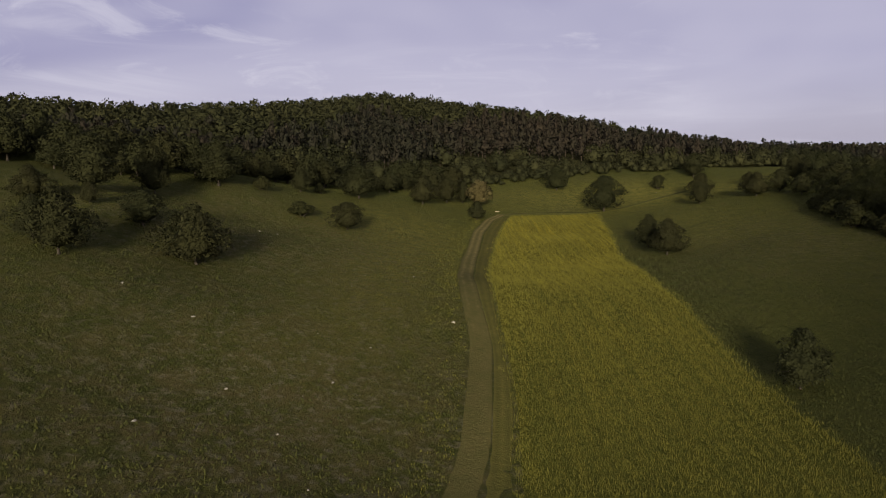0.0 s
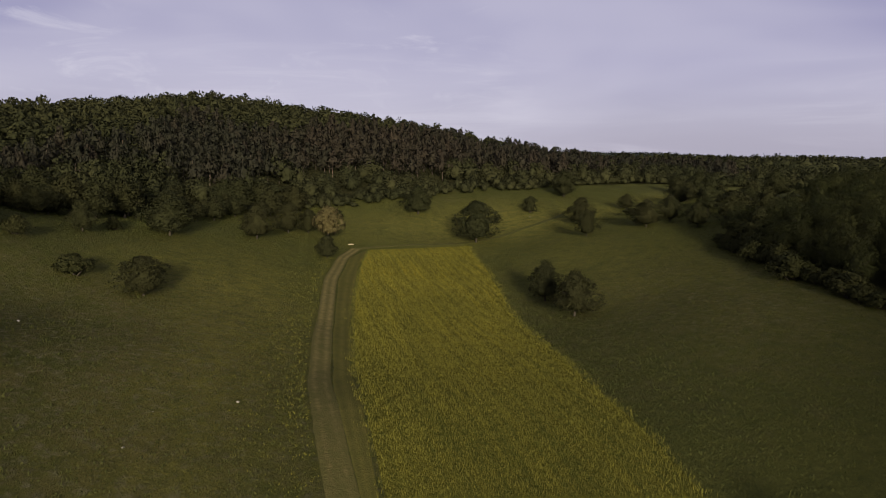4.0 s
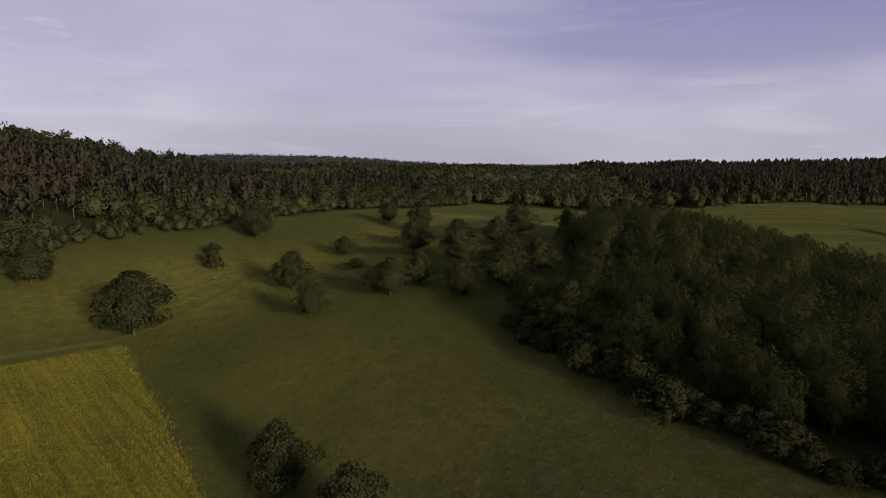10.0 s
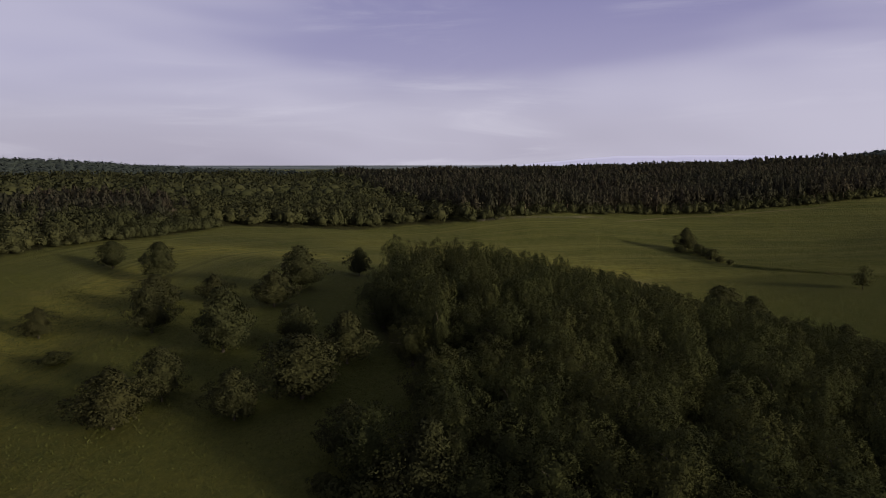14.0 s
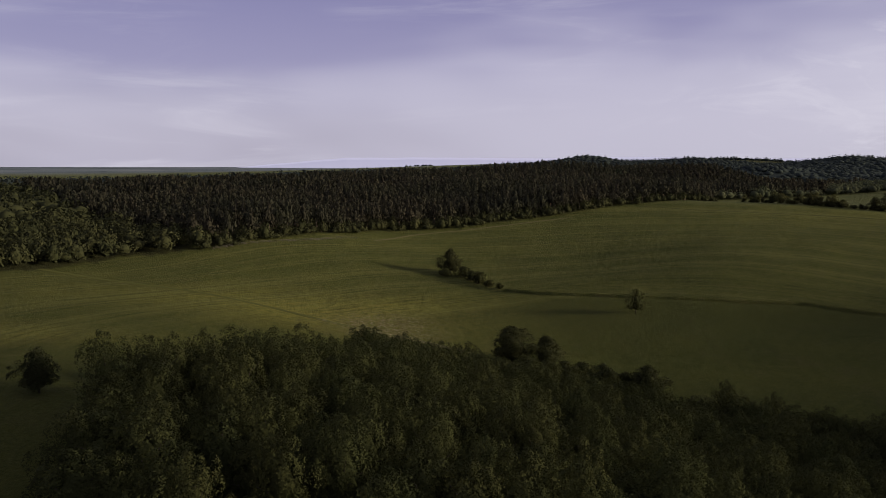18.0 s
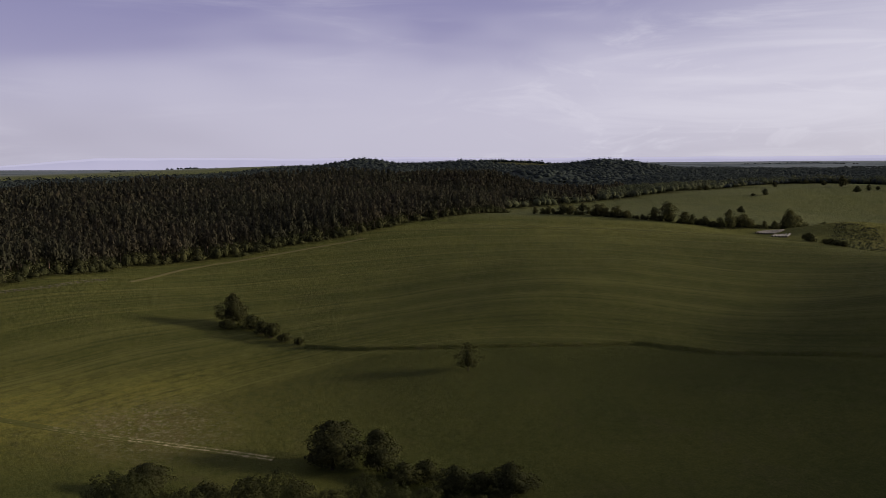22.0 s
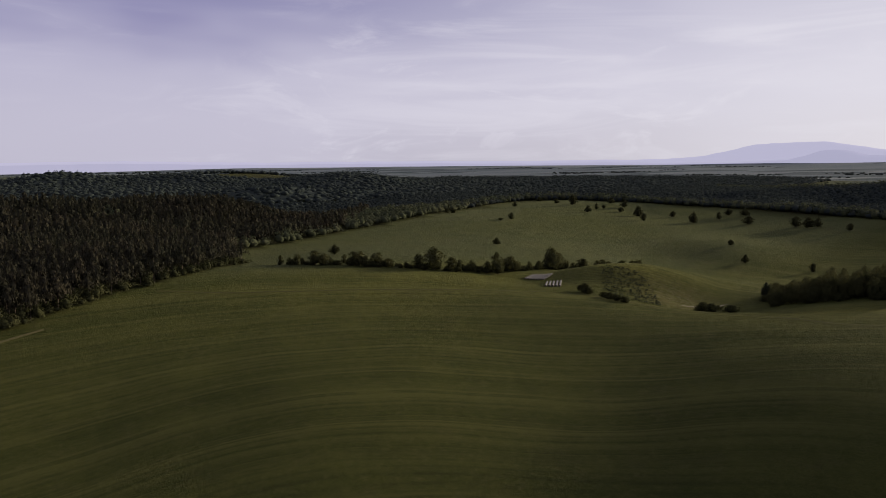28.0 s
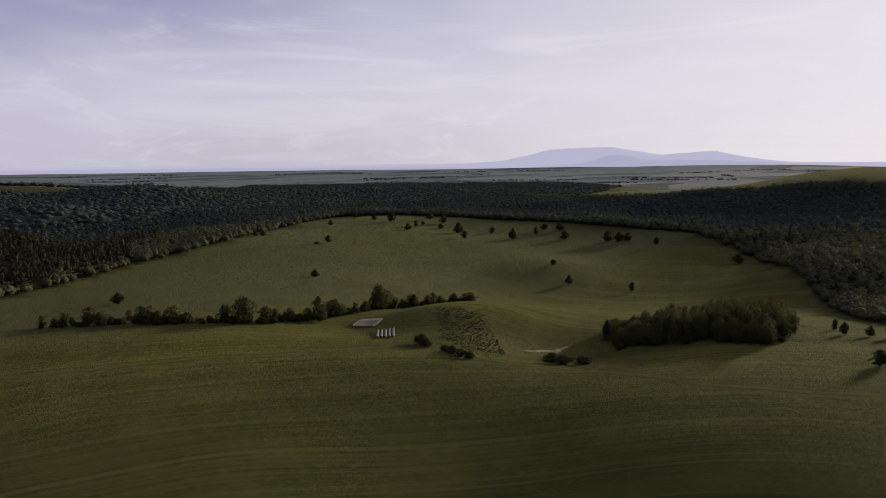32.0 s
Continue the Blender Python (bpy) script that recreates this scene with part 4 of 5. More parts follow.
# single trees on the far pasture
PASTURE_TREES = [(650.7, -1.5, 7.1, 7.4), (674.8, -144.8, 6.3, 6.3), (790.4, -239.8, 7.1, 7.1), (786.7, -224.5, 3.0, 5.0), (900.9, -322.6, 6.8, 6.1), (875.1, -215.2, 5.6, 6.7), (866.7, -218.3, 6.1, 6.6), (947.8, -393.8, 6.7, 8.1), (907.5, -389.2, 7.1, 6.5), (884.6, -395.8, 14.0, 11.5), (826.8, -369.3, 8.3, 8.3), (844.6, -397.7, 7.4, 4.9), (846.2, -410.1, 5.0, 5.0), (869.5, -442.8, 8.5, 9.2), (842.5, -438.8, 9.5, 8.9), (823.8, -415.9, 6.1, 7.4), (793.5, -412.5, 13.6, 10.7), (765.2, -392.5, 9.1, 6.8), (778.2, -450.1, 7.9, 7.3), (738.2, -437.3, 13.4, 9.3), (738.0, -476.6, 9.1, 6.1), (744.3, -499.7, 8.7, 8.7)]
for i, (x, y, h, w) in enumerate(PASTURE_TREES):
    plant(LIGHT_OAK[i % 3], x, y, h, w, 220 + i, group="pasture trees")
RIDGE_TREES = [(729.6, -508.7, 9.3, 10.0), (699.6, -475.4, 9.5, 10.6), (622.3, -351.3, 5.7, 5.7), (589.0, -327.3, 8.1, 5.8), (549.4, -356.0, 8.2, 5.0), (609.4, -503.4, 8.1, 6.9), (516.7, -476.8, 9.7, 9.7), (322.1, -125.6, 6.1, 6.6), (348.4, -179.6, 5.9, 3.9), (339.2, -180.7, 5.0, 3.9), (656.3, -489.8, 11.7, 12.0), (644.4, -491.9, 12.0, 12.0), (639.5, -500.2, 10.5, 9.3), (356.6, -195.3, 5.3, 2.9), (331.9, -181.1, 6.2, 4.5)]
for i, (x, y, h, w) in enumerate(RIDGE_TREES):
    plant(LIGHT_OAK[(i + 1) % 3], x, y, h, w, 260 + i, group="pasture trees")
plant(PINE, 447.0, -158.0, 9.0, 8.5, 5)

# hedgerow along the gully behind the bales
HEDGE_LINE = [(608, 46), (597, 26), (585, 8), (572, -14), (565, -35), (563, -68), (568, -98), (575, -128), (574, -152), (560, -182)]
rng = np.random.default_rng(17)
hl = np.array(HEDGE_LINE, float)
s = np.r_[0, np.cumsum(np.hypot(*np.diff(hl, axis=0).T))]
at_, i = 0.0, 0
while at_ < s[-1]:
    x, y = np.interp(at_, s, hl[:, 0]) + rng.normal(0, 2.0), np.interp(at_, s, hl[:, 1]) + rng.normal(0, 1.5)
    swell = 0.75 + 0.9 * max(0.0, noise.noise((at_ * 0.045, 4.4, 0)) + 0.25)
    h = rng.choice([3.2, 5.5, 8.0, 10.5], p=[0.25, 0.30, 0.27, 0.18]) * rng.uniform(0.8, 1.2) * swell
    plant(HEDGE[i % 3], x, y, h, max(h * rng.uniform(0.55, 0.95), 2.6), 300 + i, group="gully hedgerow")
    at_ += rng.uniform(1.8, 3.8)
    i += 1


for k in range(int(s[-1] / 2.4)):
    x, y = np.interp(k * 2.4, s, hl[:, 0]) + rng.normal(0, 2.2), np.interp(k * 2.4, s, hl[:, 1]) + rng.normal(0, 2.0)
    h = rng.uniform(1.6, 3.6)
    plant(BUSH[k % 3], x, y, h, h * rng.uniform(1.2, 1.8), 1500 + k, "low dark shrub under the gully hedgerow", "gully hedgerow")


def scatter(outline, gap, seed, tries=30):
    """Places inside the outline that keep about that distance from one another."""
    rng = np.random.default_rng(seed)
    p = np.array(outline, float)
    x0, y0 = p.min(0)
    x1, y1 = p.max(0)
    nx, ny = int((x1 - x0) / gap) + 1, int((y1 - y0) / (gap * 0.866)) + 1
    gx, gy = np.meshgrid(np.arange(nx), np.arange(ny))
    x = x0 + (gx + 0.5 * (gy % 2)) * gap + rng.uniform(-0.34, 0.34, gx.shape) * gap
    y = y0 + gy * gap * 0.866 + rng.uniform(-0.34, 0.34, gx.shape) * gap
    ok = inside(outline, x, y)
    return np.stack([x[ok], y[ok]], 1), rng


pts, rng = scatter(GROVE, 5.9, 23)
for i, (x, y) in enumerate(pts):
    h = rng.uniform(7.6, 11.6) * (0.9 if x > 238 else 0.84 if x < 128 else 1.0)
    plant(LOCUST[i % 4], x, y, h, rng.uniform(5.6, 8.0), 500 + i, group="locust grove")
SLOPE = [(-120, 92), (-92, 120), (-78, 150), (-62, 176), (-48, 216), (-36, 238), (-13, 258), (5, 274), (3, 288), (-22, 280), (-50, 260), (-66, 232), (-82, 194), (-97, 162), (-112, 130), (-135, 96)]
pts, rng = scatter(SLOPE, 7.2, 37)
for i, (x, y) in enumerate(pts):
    if rng.uniform() < 0.78:
        h = rng.uniform(5.0, 11.5)
        plant(SLOPE_OAK[i % 3], x, y, h, h * rng.uniform(0.75, 1.0), 700 + i, "dark oak on the grassy slope before the wood", "slope oaks")
EDGE = [(99, 190), (94, 176), (90, 160), (88, 148), (90, 134), (98, 122)]
er = random.Random(31)
for i in range(34):
    u = i / 33 * (len(EDGE) - 1)
    k = min(int(u), len(EDGE) - 2)
    x, y = (EDGE[k][j] + (EDGE[k + 1][j] - EDGE[k][j]) * (u - k) for j in (0, 1))
    h = er.uniform(2.2, 5.0)
    plant(BUSH[i % 3], x + er.uniform(-1, 2.5), y + er.uniform(-1, 1), h, h * er.uniform(1.1, 1.5), 400 + i, "dark undergrowth bush along the grove's edge", "grove undergrowth")
CLUMP = [(448, -160), (424, -138), (391, -143), (362, -141), (364, -172), (384, -205), (412, -228), (440, -226), (455, -190)]
pts, rng = scatter(CLUMP, 6.5, 29)
for i, (x, y) in enumerate(pts):
    mid = max(0.0, 1 - ((x - 395) / 60) ** 2) * max(0.0, 1 - ((y + 178) / 55) ** 2)
    plant(COPSE[i % 3], x, y, (rng.uniform(3.0, 6.0) + 8.5 * mid) * rng.uniform(0.82, 1.2), rng.uniform(6.5, 10.5), 900 + i, "rounded leafy tree in the small wood", "small wood")


ring = CLUMP + CLUMP[:1]
for i in range(46):
    k = int(rng.integers(0, len(CLUMP)))
    f = rng.uniform()
    x, y = (ring[k][j] + (ring[k + 1][j] - ring[k][j]) * f + rng.normal(0, 1.5) for j in (0, 1))
    h = rng.uniform(1.4, 4.2)
    plant(BUSH[i % 3], x, y, h, h * rng.uniform(1.1, 1.7), 1200 + i, "low bush at the small wood's edge", "small wood")


# ---- woods ----
def wood_mesh(name, patterns, places, sizes, seed, material, tint_low=0.0, tint_high=1.0):
    """Many trees in one mesh: each a turned and scaled copy of one of the patterns, with its own shade of leaf."""
    rng = np.random.default_rng(seed)
    Vs, Fs, Ts, Ms, Ns, k = [], [], [], [], [], 0
    zz = heights(places[:, 0], places[:, 1])
    pick = rng.integers(0, len(patterns), len(places))
    turn = rng.uniform(0, 6.283, len(places))
    drift = np.array([noise.noise((x * 0.011, y * 0.011, 8.1)) for x, y in places])
    tint = tint_low + (tint_high - tint_low) * np.clip(rng.beta(1.2, 2.2, len(places)) + 0.75 * drift, 0, 1)
    for j, (PV, PF, PM, PN) in enumerate(patterns):
        sel = np.where(pick == j)[0]
        if not len(sel):
            continue
        c, s = np.cos(turn[sel])[:, None], np.sin(turn[sel])[:, None]
        sw, sh = sizes[sel, 1][:, None], sizes[sel, 0][:, None]
        V = np.empty((len(sel), len(PV), 3))
        V[..., 0] = (PV[None, :, 0] * c - PV[None, :, 1] * s) * sw + places[sel, 0][:, None]
        V[..., 1] = (PV[None, :, 0] * s + PV[None, :, 1] * c) * sw + places[sel, 1][:, None]
        V[..., 2] = PV[None, :, 2] * sh + zz[sel][:, None]
        N = np.empty(V.shape)
        N[..., 0] = PN[None, :, 0] * c - PN[None, :, 1] * s
        N[..., 1] = PN[None, :, 0] * s + PN[None, :, 1] * c
        N[..., 2] = PN[None, :, 2]
        Ns.append(N.reshape(-1, 3))
        F = PF[None] + (np.arange(len(sel)) * len(PV))[:, None, None] + k
        Vs.append(V.reshape(-1, 3)), Fs.append(F.reshape(-1, PF.shape[1])), Ts.append(np.repeat(tint[sel], len(PV))), Ms.append(np.tile(PM, len(sel)))
        k += len(sel) * len(PV)
    return quads_and_tris(name, np.concatenate(Vs), np.concatenate(Fs), material, {"tint": np.concatenate(Ts)}, PINE_BARK, np.concatenate(Ms), False, np.concatenate(Ns))


def broad_pattern(seed, puffs, leaves, size, low=0.05, sub=1, puff=0.17, core=0.82):
    rng = np.random.default_rng(seed)
    V, F, N, cs = lobed_crown(rng, 1.0, 1.0, low, puffs, leaves, size, core=core, sub=sub, puff=puff, wide_at=rng.uniform(0.6, 0.95), full=rng.uniform(0.45, 0.6), ragged=0.22, mess=0.7, calm=1.0)
    return V, F, np.zeros(len(F), int), N


def pine_pattern(seed, puffs, leaves, size, low=0.24, trunk=True):
    """A pine of a close plantation: a narrow, soft-topped crown high on a bare straight stem."""
    rng = np.random.default_rng(seed)
    V, F, N, cs = lobed_crown(rng, 1.0, 1.0, low, puffs, leaves, size, core=0.6, sub=0, puff=0.16, wide_at=rng.uniform(0.36, 0.5), full=0.95, ragged=0.22, flat=0.5, mess=0.9, calm=0.7)
    V[:len(V) - 6, 2] += rng.normal(0, 0.012, len(V) - 6)
    M = np.zeros(len(F), int)
    if trunk:
        tv, tf = tube([(0, 0, -0.02), (0, 0, 0.85)], [0.026, 0.010], 3)
        V, F, M, N = np.concatenate([V, tv]), np.concatenate([F, tf + len(V)]), np.r_[M, np.ones(len(tf), int)], np.concatenate([N, unit(tv * (1, 1, 0))])
    return V, F, M, N


def wood(name, outline, gap, kinds, seed, material, tall, wide, label, keep=None, **more):
    pts, rng = scatter(outline, gap, seed)
    if keep is not None:
        pts = pts[keep(pts, rng)]
    h = rng.uniform(*tall, len(pts)) * (1 + 0.16 * np.sin(pts[:, 0] * 0.043) * np.cos(pts[:, 1] * 0.051))
    w = rng.uniform(*wide, len(pts))
    ob = new(name, wood_mesh(name, kinds, pts, np.stack([h, w], 1), seed + 1, material, **more))
    return tagged(ob, label, "wood", kind="stuff")


BROAD_NEAR = [broad_pattern(190 + i, 46, 420, 0.040, 0.04, 1, 0.13) for i in range(6)]
BROAD = [broad_pattern(200 + i, 24, 190, 0.058) for i in range(6)]
BROAD_MID = [broad_pattern(280 + i, 18, 100, 0.072, 0.02, 0) for i in range(6)]
BROAD_EDGE = [broad_pattern(310 + i, 16, 84, 0.072, 0.0, 3, 0.15, 1.05) for i in range(6)]
BROAD_FAR = [broad_pattern(220 + i, 11, 24, 0.09, 0.0, 3, 0.15, 1.35) for i in range(5)]
BROAD_FARTHEST = [broad_pattern(290 + i, 8, 12, 0.10, 0.0, 3, 0.16, 1.4) for i in range(5)]
PINES = [pine_pattern(240 + i, 34, 140, 0.056) for i in range(6)]
PINES_FAR = [pine_pattern(260 + i, 14, 36, 0.12, 0.2, False) for i in range(5)]


def patches(pts, scale=0.018, shift=0.0):
    """A slow waver over the land, to mix kinds of tree in drifts."""
    return np.array([noise.noise((x * scale + shift, y * scale, 3.7)) for x, y in pts])


def pine_share(pts, rng):
    """Pines hold a belt part-way up the hill; broad-leaved trees its foot and its crest."""
    front = pts[:, 1] - np.interp(pts[:, 0], [-135, -112, -82, -50, -22, 3, 40, 100, 180, 262], [96, 130, 194, 260, 280, 288, 300, 318, 350, 385])
    belt = np.minimum((front - np.interp(pts[:, 0], [-60, 0, 60], [45, 28, 6])) / 25, (np.interp(pts[:, 0], [-40, 60, 200], [110, 75, 95]) - front) / 25)
    return np.clip(belt, -1.2, 1.2) * 0.5 + patches(pts, 0.03) + rng.uniform(-0.25, 0.25, len(pts)) > 0.25


def front(p):
    """Metres behind the foot of the hillside wood."""
    return p[:, 1] - np.interp(p[:, 0], [-135, -112, -82, -50, -22, 3, 40, 100, 180, 262], [96, 130, 194, 260, 280, 288, 300, 318, 350, 385])


wood("hill_wood_front", HILL_WOOD, 6.8, BROAD_NEAR, 1, LEAF_WOOD, (4, 10.5), (5.5, 10.5), "broad-leaved trees at the foot of the hillside wood", lambda p, r: (~pine_share(p, np.random.default_rng(8))) & (front(p) < 24) & (front(p) > 22 * patches(p, 0.045, 5.0)) & (p[:, 0] > -160))
wood("hill_wood", HILL_WOOD, 6.8, BROAD, 1, LEAF_WOOD, (5.5, 11), (7.6, 11), "broad-leaved wood covering the hillside", lambda p, r: (~pine_share(p, np.random.default_rng(8))) & (front(p) >= 24) & (front(p) < 62) & (p[:, 0] > -160))
wood("hill_wood_above", HILL_WOOD, 6.8, BROAD_MID, 1, LEAF_WOOD, (5.5, 11), (7.8, 11.2), "broad-leaved wood on the hill's upper slope", lambda p, r: (~pine_share(p, np.random.default_rng(8))) & ((front(p) >= 62) | (p[:, 0] <= -160)) & (p[:, 1] < 480) & (p[:, 0] > -210))
wood("hill_pines", HILL_WOOD, 6.0, PINES, 1, LEAF_PINEWOOD, (10.5, 14), (7.5, 10), "pines among the hillside wood, some browned", lambda p, r: pine_share(p, np.random.default_rng(8)) & (p[:, 1] < 480) & (p[:, 0] > -210))
def deep(p):
    """Metres behind the wood's front, along its run to the north-east."""
    return (p[:, 0] - 262) * 0.45 + (p[:, 1] - 378) * 0.9


wood("mixed_wood", MIXED_WOOD, 7.8, BROAD, 5, LEAF_WOOD, (6.5, 12), (8.2, 11.5), "broad-leaved wood along the meadow's edge", lambda p, r: deep(p) < 90)
wood("mixed_wood_beyond", MIXED_WOOD, 9.5, BROAD_FAR, 6, LEAF_WOOD, (9, 14), (10, 14), "broad-leaved wood behind the meadow's edge", lambda p, r: deep(p) >= 90)
wood("pine_wood", PINE_WOOD, 6.6, PINES, 9, LEAF_PINEWOOD, (13.0, 16.5), (7.2, 9.2), "dense dark pine plantation with a few browned trees", lambda p, r: p[:, 0] + p[:, 1] < 900, tint_high=0.6)
wood("pine_wood_beyond", PINE_WOOD, 8.6, PINES_FAR, 13, LEAF_PINEWOOD, (13.5, 17), (7.5, 10), "far part of the dark pine plantation", lambda p, r: p[:, 0] + p[:, 1] >= 900, tint_high=0.6)
def within(outline, x, y, rim):
    """Which places lie at least about that far inside the outline."""
    return np.all([inside(outline, x + a, y + b) for a, b in ((0, 0), (rim, 0), (-rim, 0), (0, rim), (0, -rim))], axis=0)


def canopy(name, outline, step, crown, tall, seed, material, label, keep):
    """The closed roof of a distant wood: rounded crowns of many heights that grow into one another, as one sheet."""
    rng = np.random.default_rng(seed)
    p = np.array(outline, float)
    x0, y0 = p.min(0)
    xs, ys = np.arange(x0, p[:, 0].max(), step), np.arange(y0, p[:, 1].max(), step)
    gx, gy = np.meshgrid(xs, ys)
    gx, gy = gx + rng.normal(0, step * 0.16, gx.shape), gy + rng.normal(0, step * 0.16, gy.shape)
    n = int(max(np.ptp(p[:, 0]), np.ptp(p[:, 1])) / crown) + 6
    jx, jy, hh, tt = rng.uniform(0.1, 0.9, (n, n)), rng.uniform(0.1, 0.9, (n, n)), rng.uniform(0.55, 1.1, (n, n)), rng.beta(1.2, 2.0, (n, n))
    ci, cj = ((gx - x0) / crown).astype(int), ((gy - y0) / crown).astype(int)
    top, tint = np.full(gx.shape, -9.0), np.zeros(gx.shape)
    for di in (-1, 0, 1):
        for dj in (-1, 0, 1):
            i, j = (ci + di) % n, (cj + dj) % n
            d2 = ((ci + di + jx[i, j]) * crown + x0 - gx) ** 2 + ((cj + dj + jy[i, j]) * crown + y0 - gy) ** 2
            v = hh[i, j] * tall - d2 / crown * 0.9
            better = v > top
            top, tint = np.where(better, v, top), np.where(better, tt[i, j], tint)
    top = np.maximum(top, tall * 0.5) + rng.normal(0, tall * 0.04, gx.shape)
    ok = within(outline, gx, gy, 20) & keep(gx, gy)
    F = grid_faces(len(xs), len(ys))
    F = F[ok.ravel()[F].all(1)]
    used_, inv = np.unique(F, return_inverse=True)
    drift = np.array([noise.noise((a * 0.011, b * 0.011, 8.1)) for a, b in zip(gx.ravel()[used_], gy.ravel()[used_])])
    V = np.stack([gx, gy, heights(gx, gy) + top], -1).reshape(-1, 3)[used_]
    ob = new(name, np_mesh(name, V, inv.reshape(F.shape), material, {"tint": np.clip(0.6 * tint.ravel()[used_] + 0.75 * drift, 0, 1)}, True))
    return tagged(ob, label, "wood", kind="stuff")


FAR_MEADOW = [(1590, -110), (1800, -40), (1840, -420), (1610, -390)]
def reach(p):
    return np.hypot(p[:, 0] - 250, p[:, 1] - 140)


def pine_corner(p):
    """The corner of the valley that is planted with pines, down to a few broad-leaved trees at its rim."""
    return (p[:, 1] > -0.55 * (p[:, 0] - 740) - 30 + 22 * patches(p, 0.03, 2.0)) & (p[:, 0] < 1000)


wood("valley_pines", VALLEY_WOOD, 7.0, PINES_FAR, 15, LEAF_PINEWOOD, (11, 15), (7, 9), "dark pines at the head of the wooded valley", lambda p, r: pine_corner(p) & within(VALLEY_WOOD, p[:, 0], p[:, 1], 9), tint_high=0.6)
wood("valley_wood_edge", VALLEY_WOOD, 8.2, BROAD_EDGE, 16, LEAF_EDGE, (6, 11.5), (9, 13), "dark wood bordering the pasture", lambda p, r: ~(pine_corner(p) & within(VALLEY_WOOD, p[:, 0], p[:, 1], 9)) & ((reach(p) < 780) | (~within(VALLEY_WOOD, p[:, 0], p[:, 1], 24) & (p[:, 0] < 1100))))
canopy("valley_canopy", VALLEY_WOOD, 4.0, 9.0, 4.6, 117, LEAF_FAR_HAZE, "closed dark leafy roof of the wooded valley", lambda x, y: (np.hypot(x - 250, y - 140) > 770) & (x < 1160))
wood("valley_wood", VALLEY_WOOD, 8.0, BROAD_FAR, 17, LEAF_FAR_HAZE, (6.0, 10), (7.5, 10.5), "taller trees of the wide dark wooded valley", lambda p, r: (reach(p) >= 780) & (p[:, 0] < 1150) & ~pine_corner(p))
canopy("valley_canopy_beyond", VALLEY_WOOD, 9.0, 22.0, 6.0, 118, LEAF_FAR_HAZE, "far leafy roof of the wooded valley", lambda x, y: (x >= 1150) & ~inside(FAR_MEADOW, x, y))
wood("valley_wood_beyond", VALLEY_WOOD, 13.5, BROAD_FARTHEST, 18, LEAF_FAR_HAZE, (7, 11), (11, 16), "taller trees on the far side of the valley", lambda p, r: (p[:, 0] >= 1150) & ~inside(FAR_MEADOW, p[:, 0], p[:, 1]))
wood("south_wood", SOUTH_WOOD, 14.0, BROAD_FARTHEST, 19, LEAF_FAR_HAZE, (8, 12), (14, 19), "distant wooded rise before the plain")
wood("far_wood", FAR_WOOD, 15.0, BROAD_FARTHEST, 21, LEAF_FAR_HAZE, (9, 13), (15, 20), "distant unbroken woods")

# lines of hedge and copse across the plain
rng = np.random.default_rng(77)
rows = []
for k in range(44):
    az, d = radians(rng.uniform(62, 182)), rng.uniform(1900, 3900)
    x, y = 250 + math.sin(az) * d, 140 + math.cos(az) * d
    turn, long_ = az + radians(90 + rng.normal(0, 30)), rng.uniform(90, 420)
    f = rng.uniform(-0.5, 0.5, int(long_ / 9)) * long_
    rows.append(np.stack([x + math.sin(turn) * f + rng.normal(0, 6, len(f)), y + math.cos(turn) * f + rng.normal(0, 6, len(f))], 1))
rows = np.concatenate(rows)
rows = rows[~np.any([inside(w_, rows[:, 0], rows[:, 1]) for w_ in WOODS], axis=0)]
hedges = new("plain_hedges", wood_mesh("plain_hedges", BROAD_FARTHEST, rows, np.stack([rng.uniform(2.5, 7, len(rows)), rng.uniform(8, 14, len(rows))], 1), 78, LEAF_FAR_HAZE))
tagged(hedges, "dark hedges and copses lining the far fields", "hedge", kind="stuff")

# shrubs and young trees along the fronts of the woods
FRONT = [(2, 286), (40, 300), (100, 318), (180, 350), (262, 385)]
HILL_FRINGE = [(x, y - 4) for x, y in FRONT] + [(x, y + 7) for x, y in FRONT[::-1]]
wood("hill_fringe", HILL_FRINGE, 3.4, BROAD, 33, LEAF_WOOD, (1.6, 6.5), (3, 6.5), "uneven shrubs along the foot of the hillside wood", lambda p, r: r.uniform(size=len(p)) < 0.75)
FRINGE = [(372, 320), (420, 296), (466, 268), (500, 220), (526, 178), (556, 142), (594, 92), (630, 60), (668, 61), (676, 68), (634, 70), (602, 98), (562, 150), (534, 186), (508, 228), (472, 278), (424, 306), (380, 332)]
SCRUB = [(520, -112), (498, -122), (476, -112), (460, -98), (470, -84), (492, -88)]
wood("knoll_scrub", SCRUB, 1.5, BROAD_FARTHEST, 61, LEAF_EDGE, (0.25, 0.8), (0.6, 1.6), "low dark scrub dotted over the knoll's slope", lambda p, r: r.uniform(size=len(p)) < 0.55)
wood("wood_fringe", FRINGE, 4.6, BROAD, 31, LEAF_WOOD, (2.2, 8), (4, 7.5), "leafy shrubs and young trees fringing the pines", lambda p, r: r.uniform(size=len(p)) < 0.9)


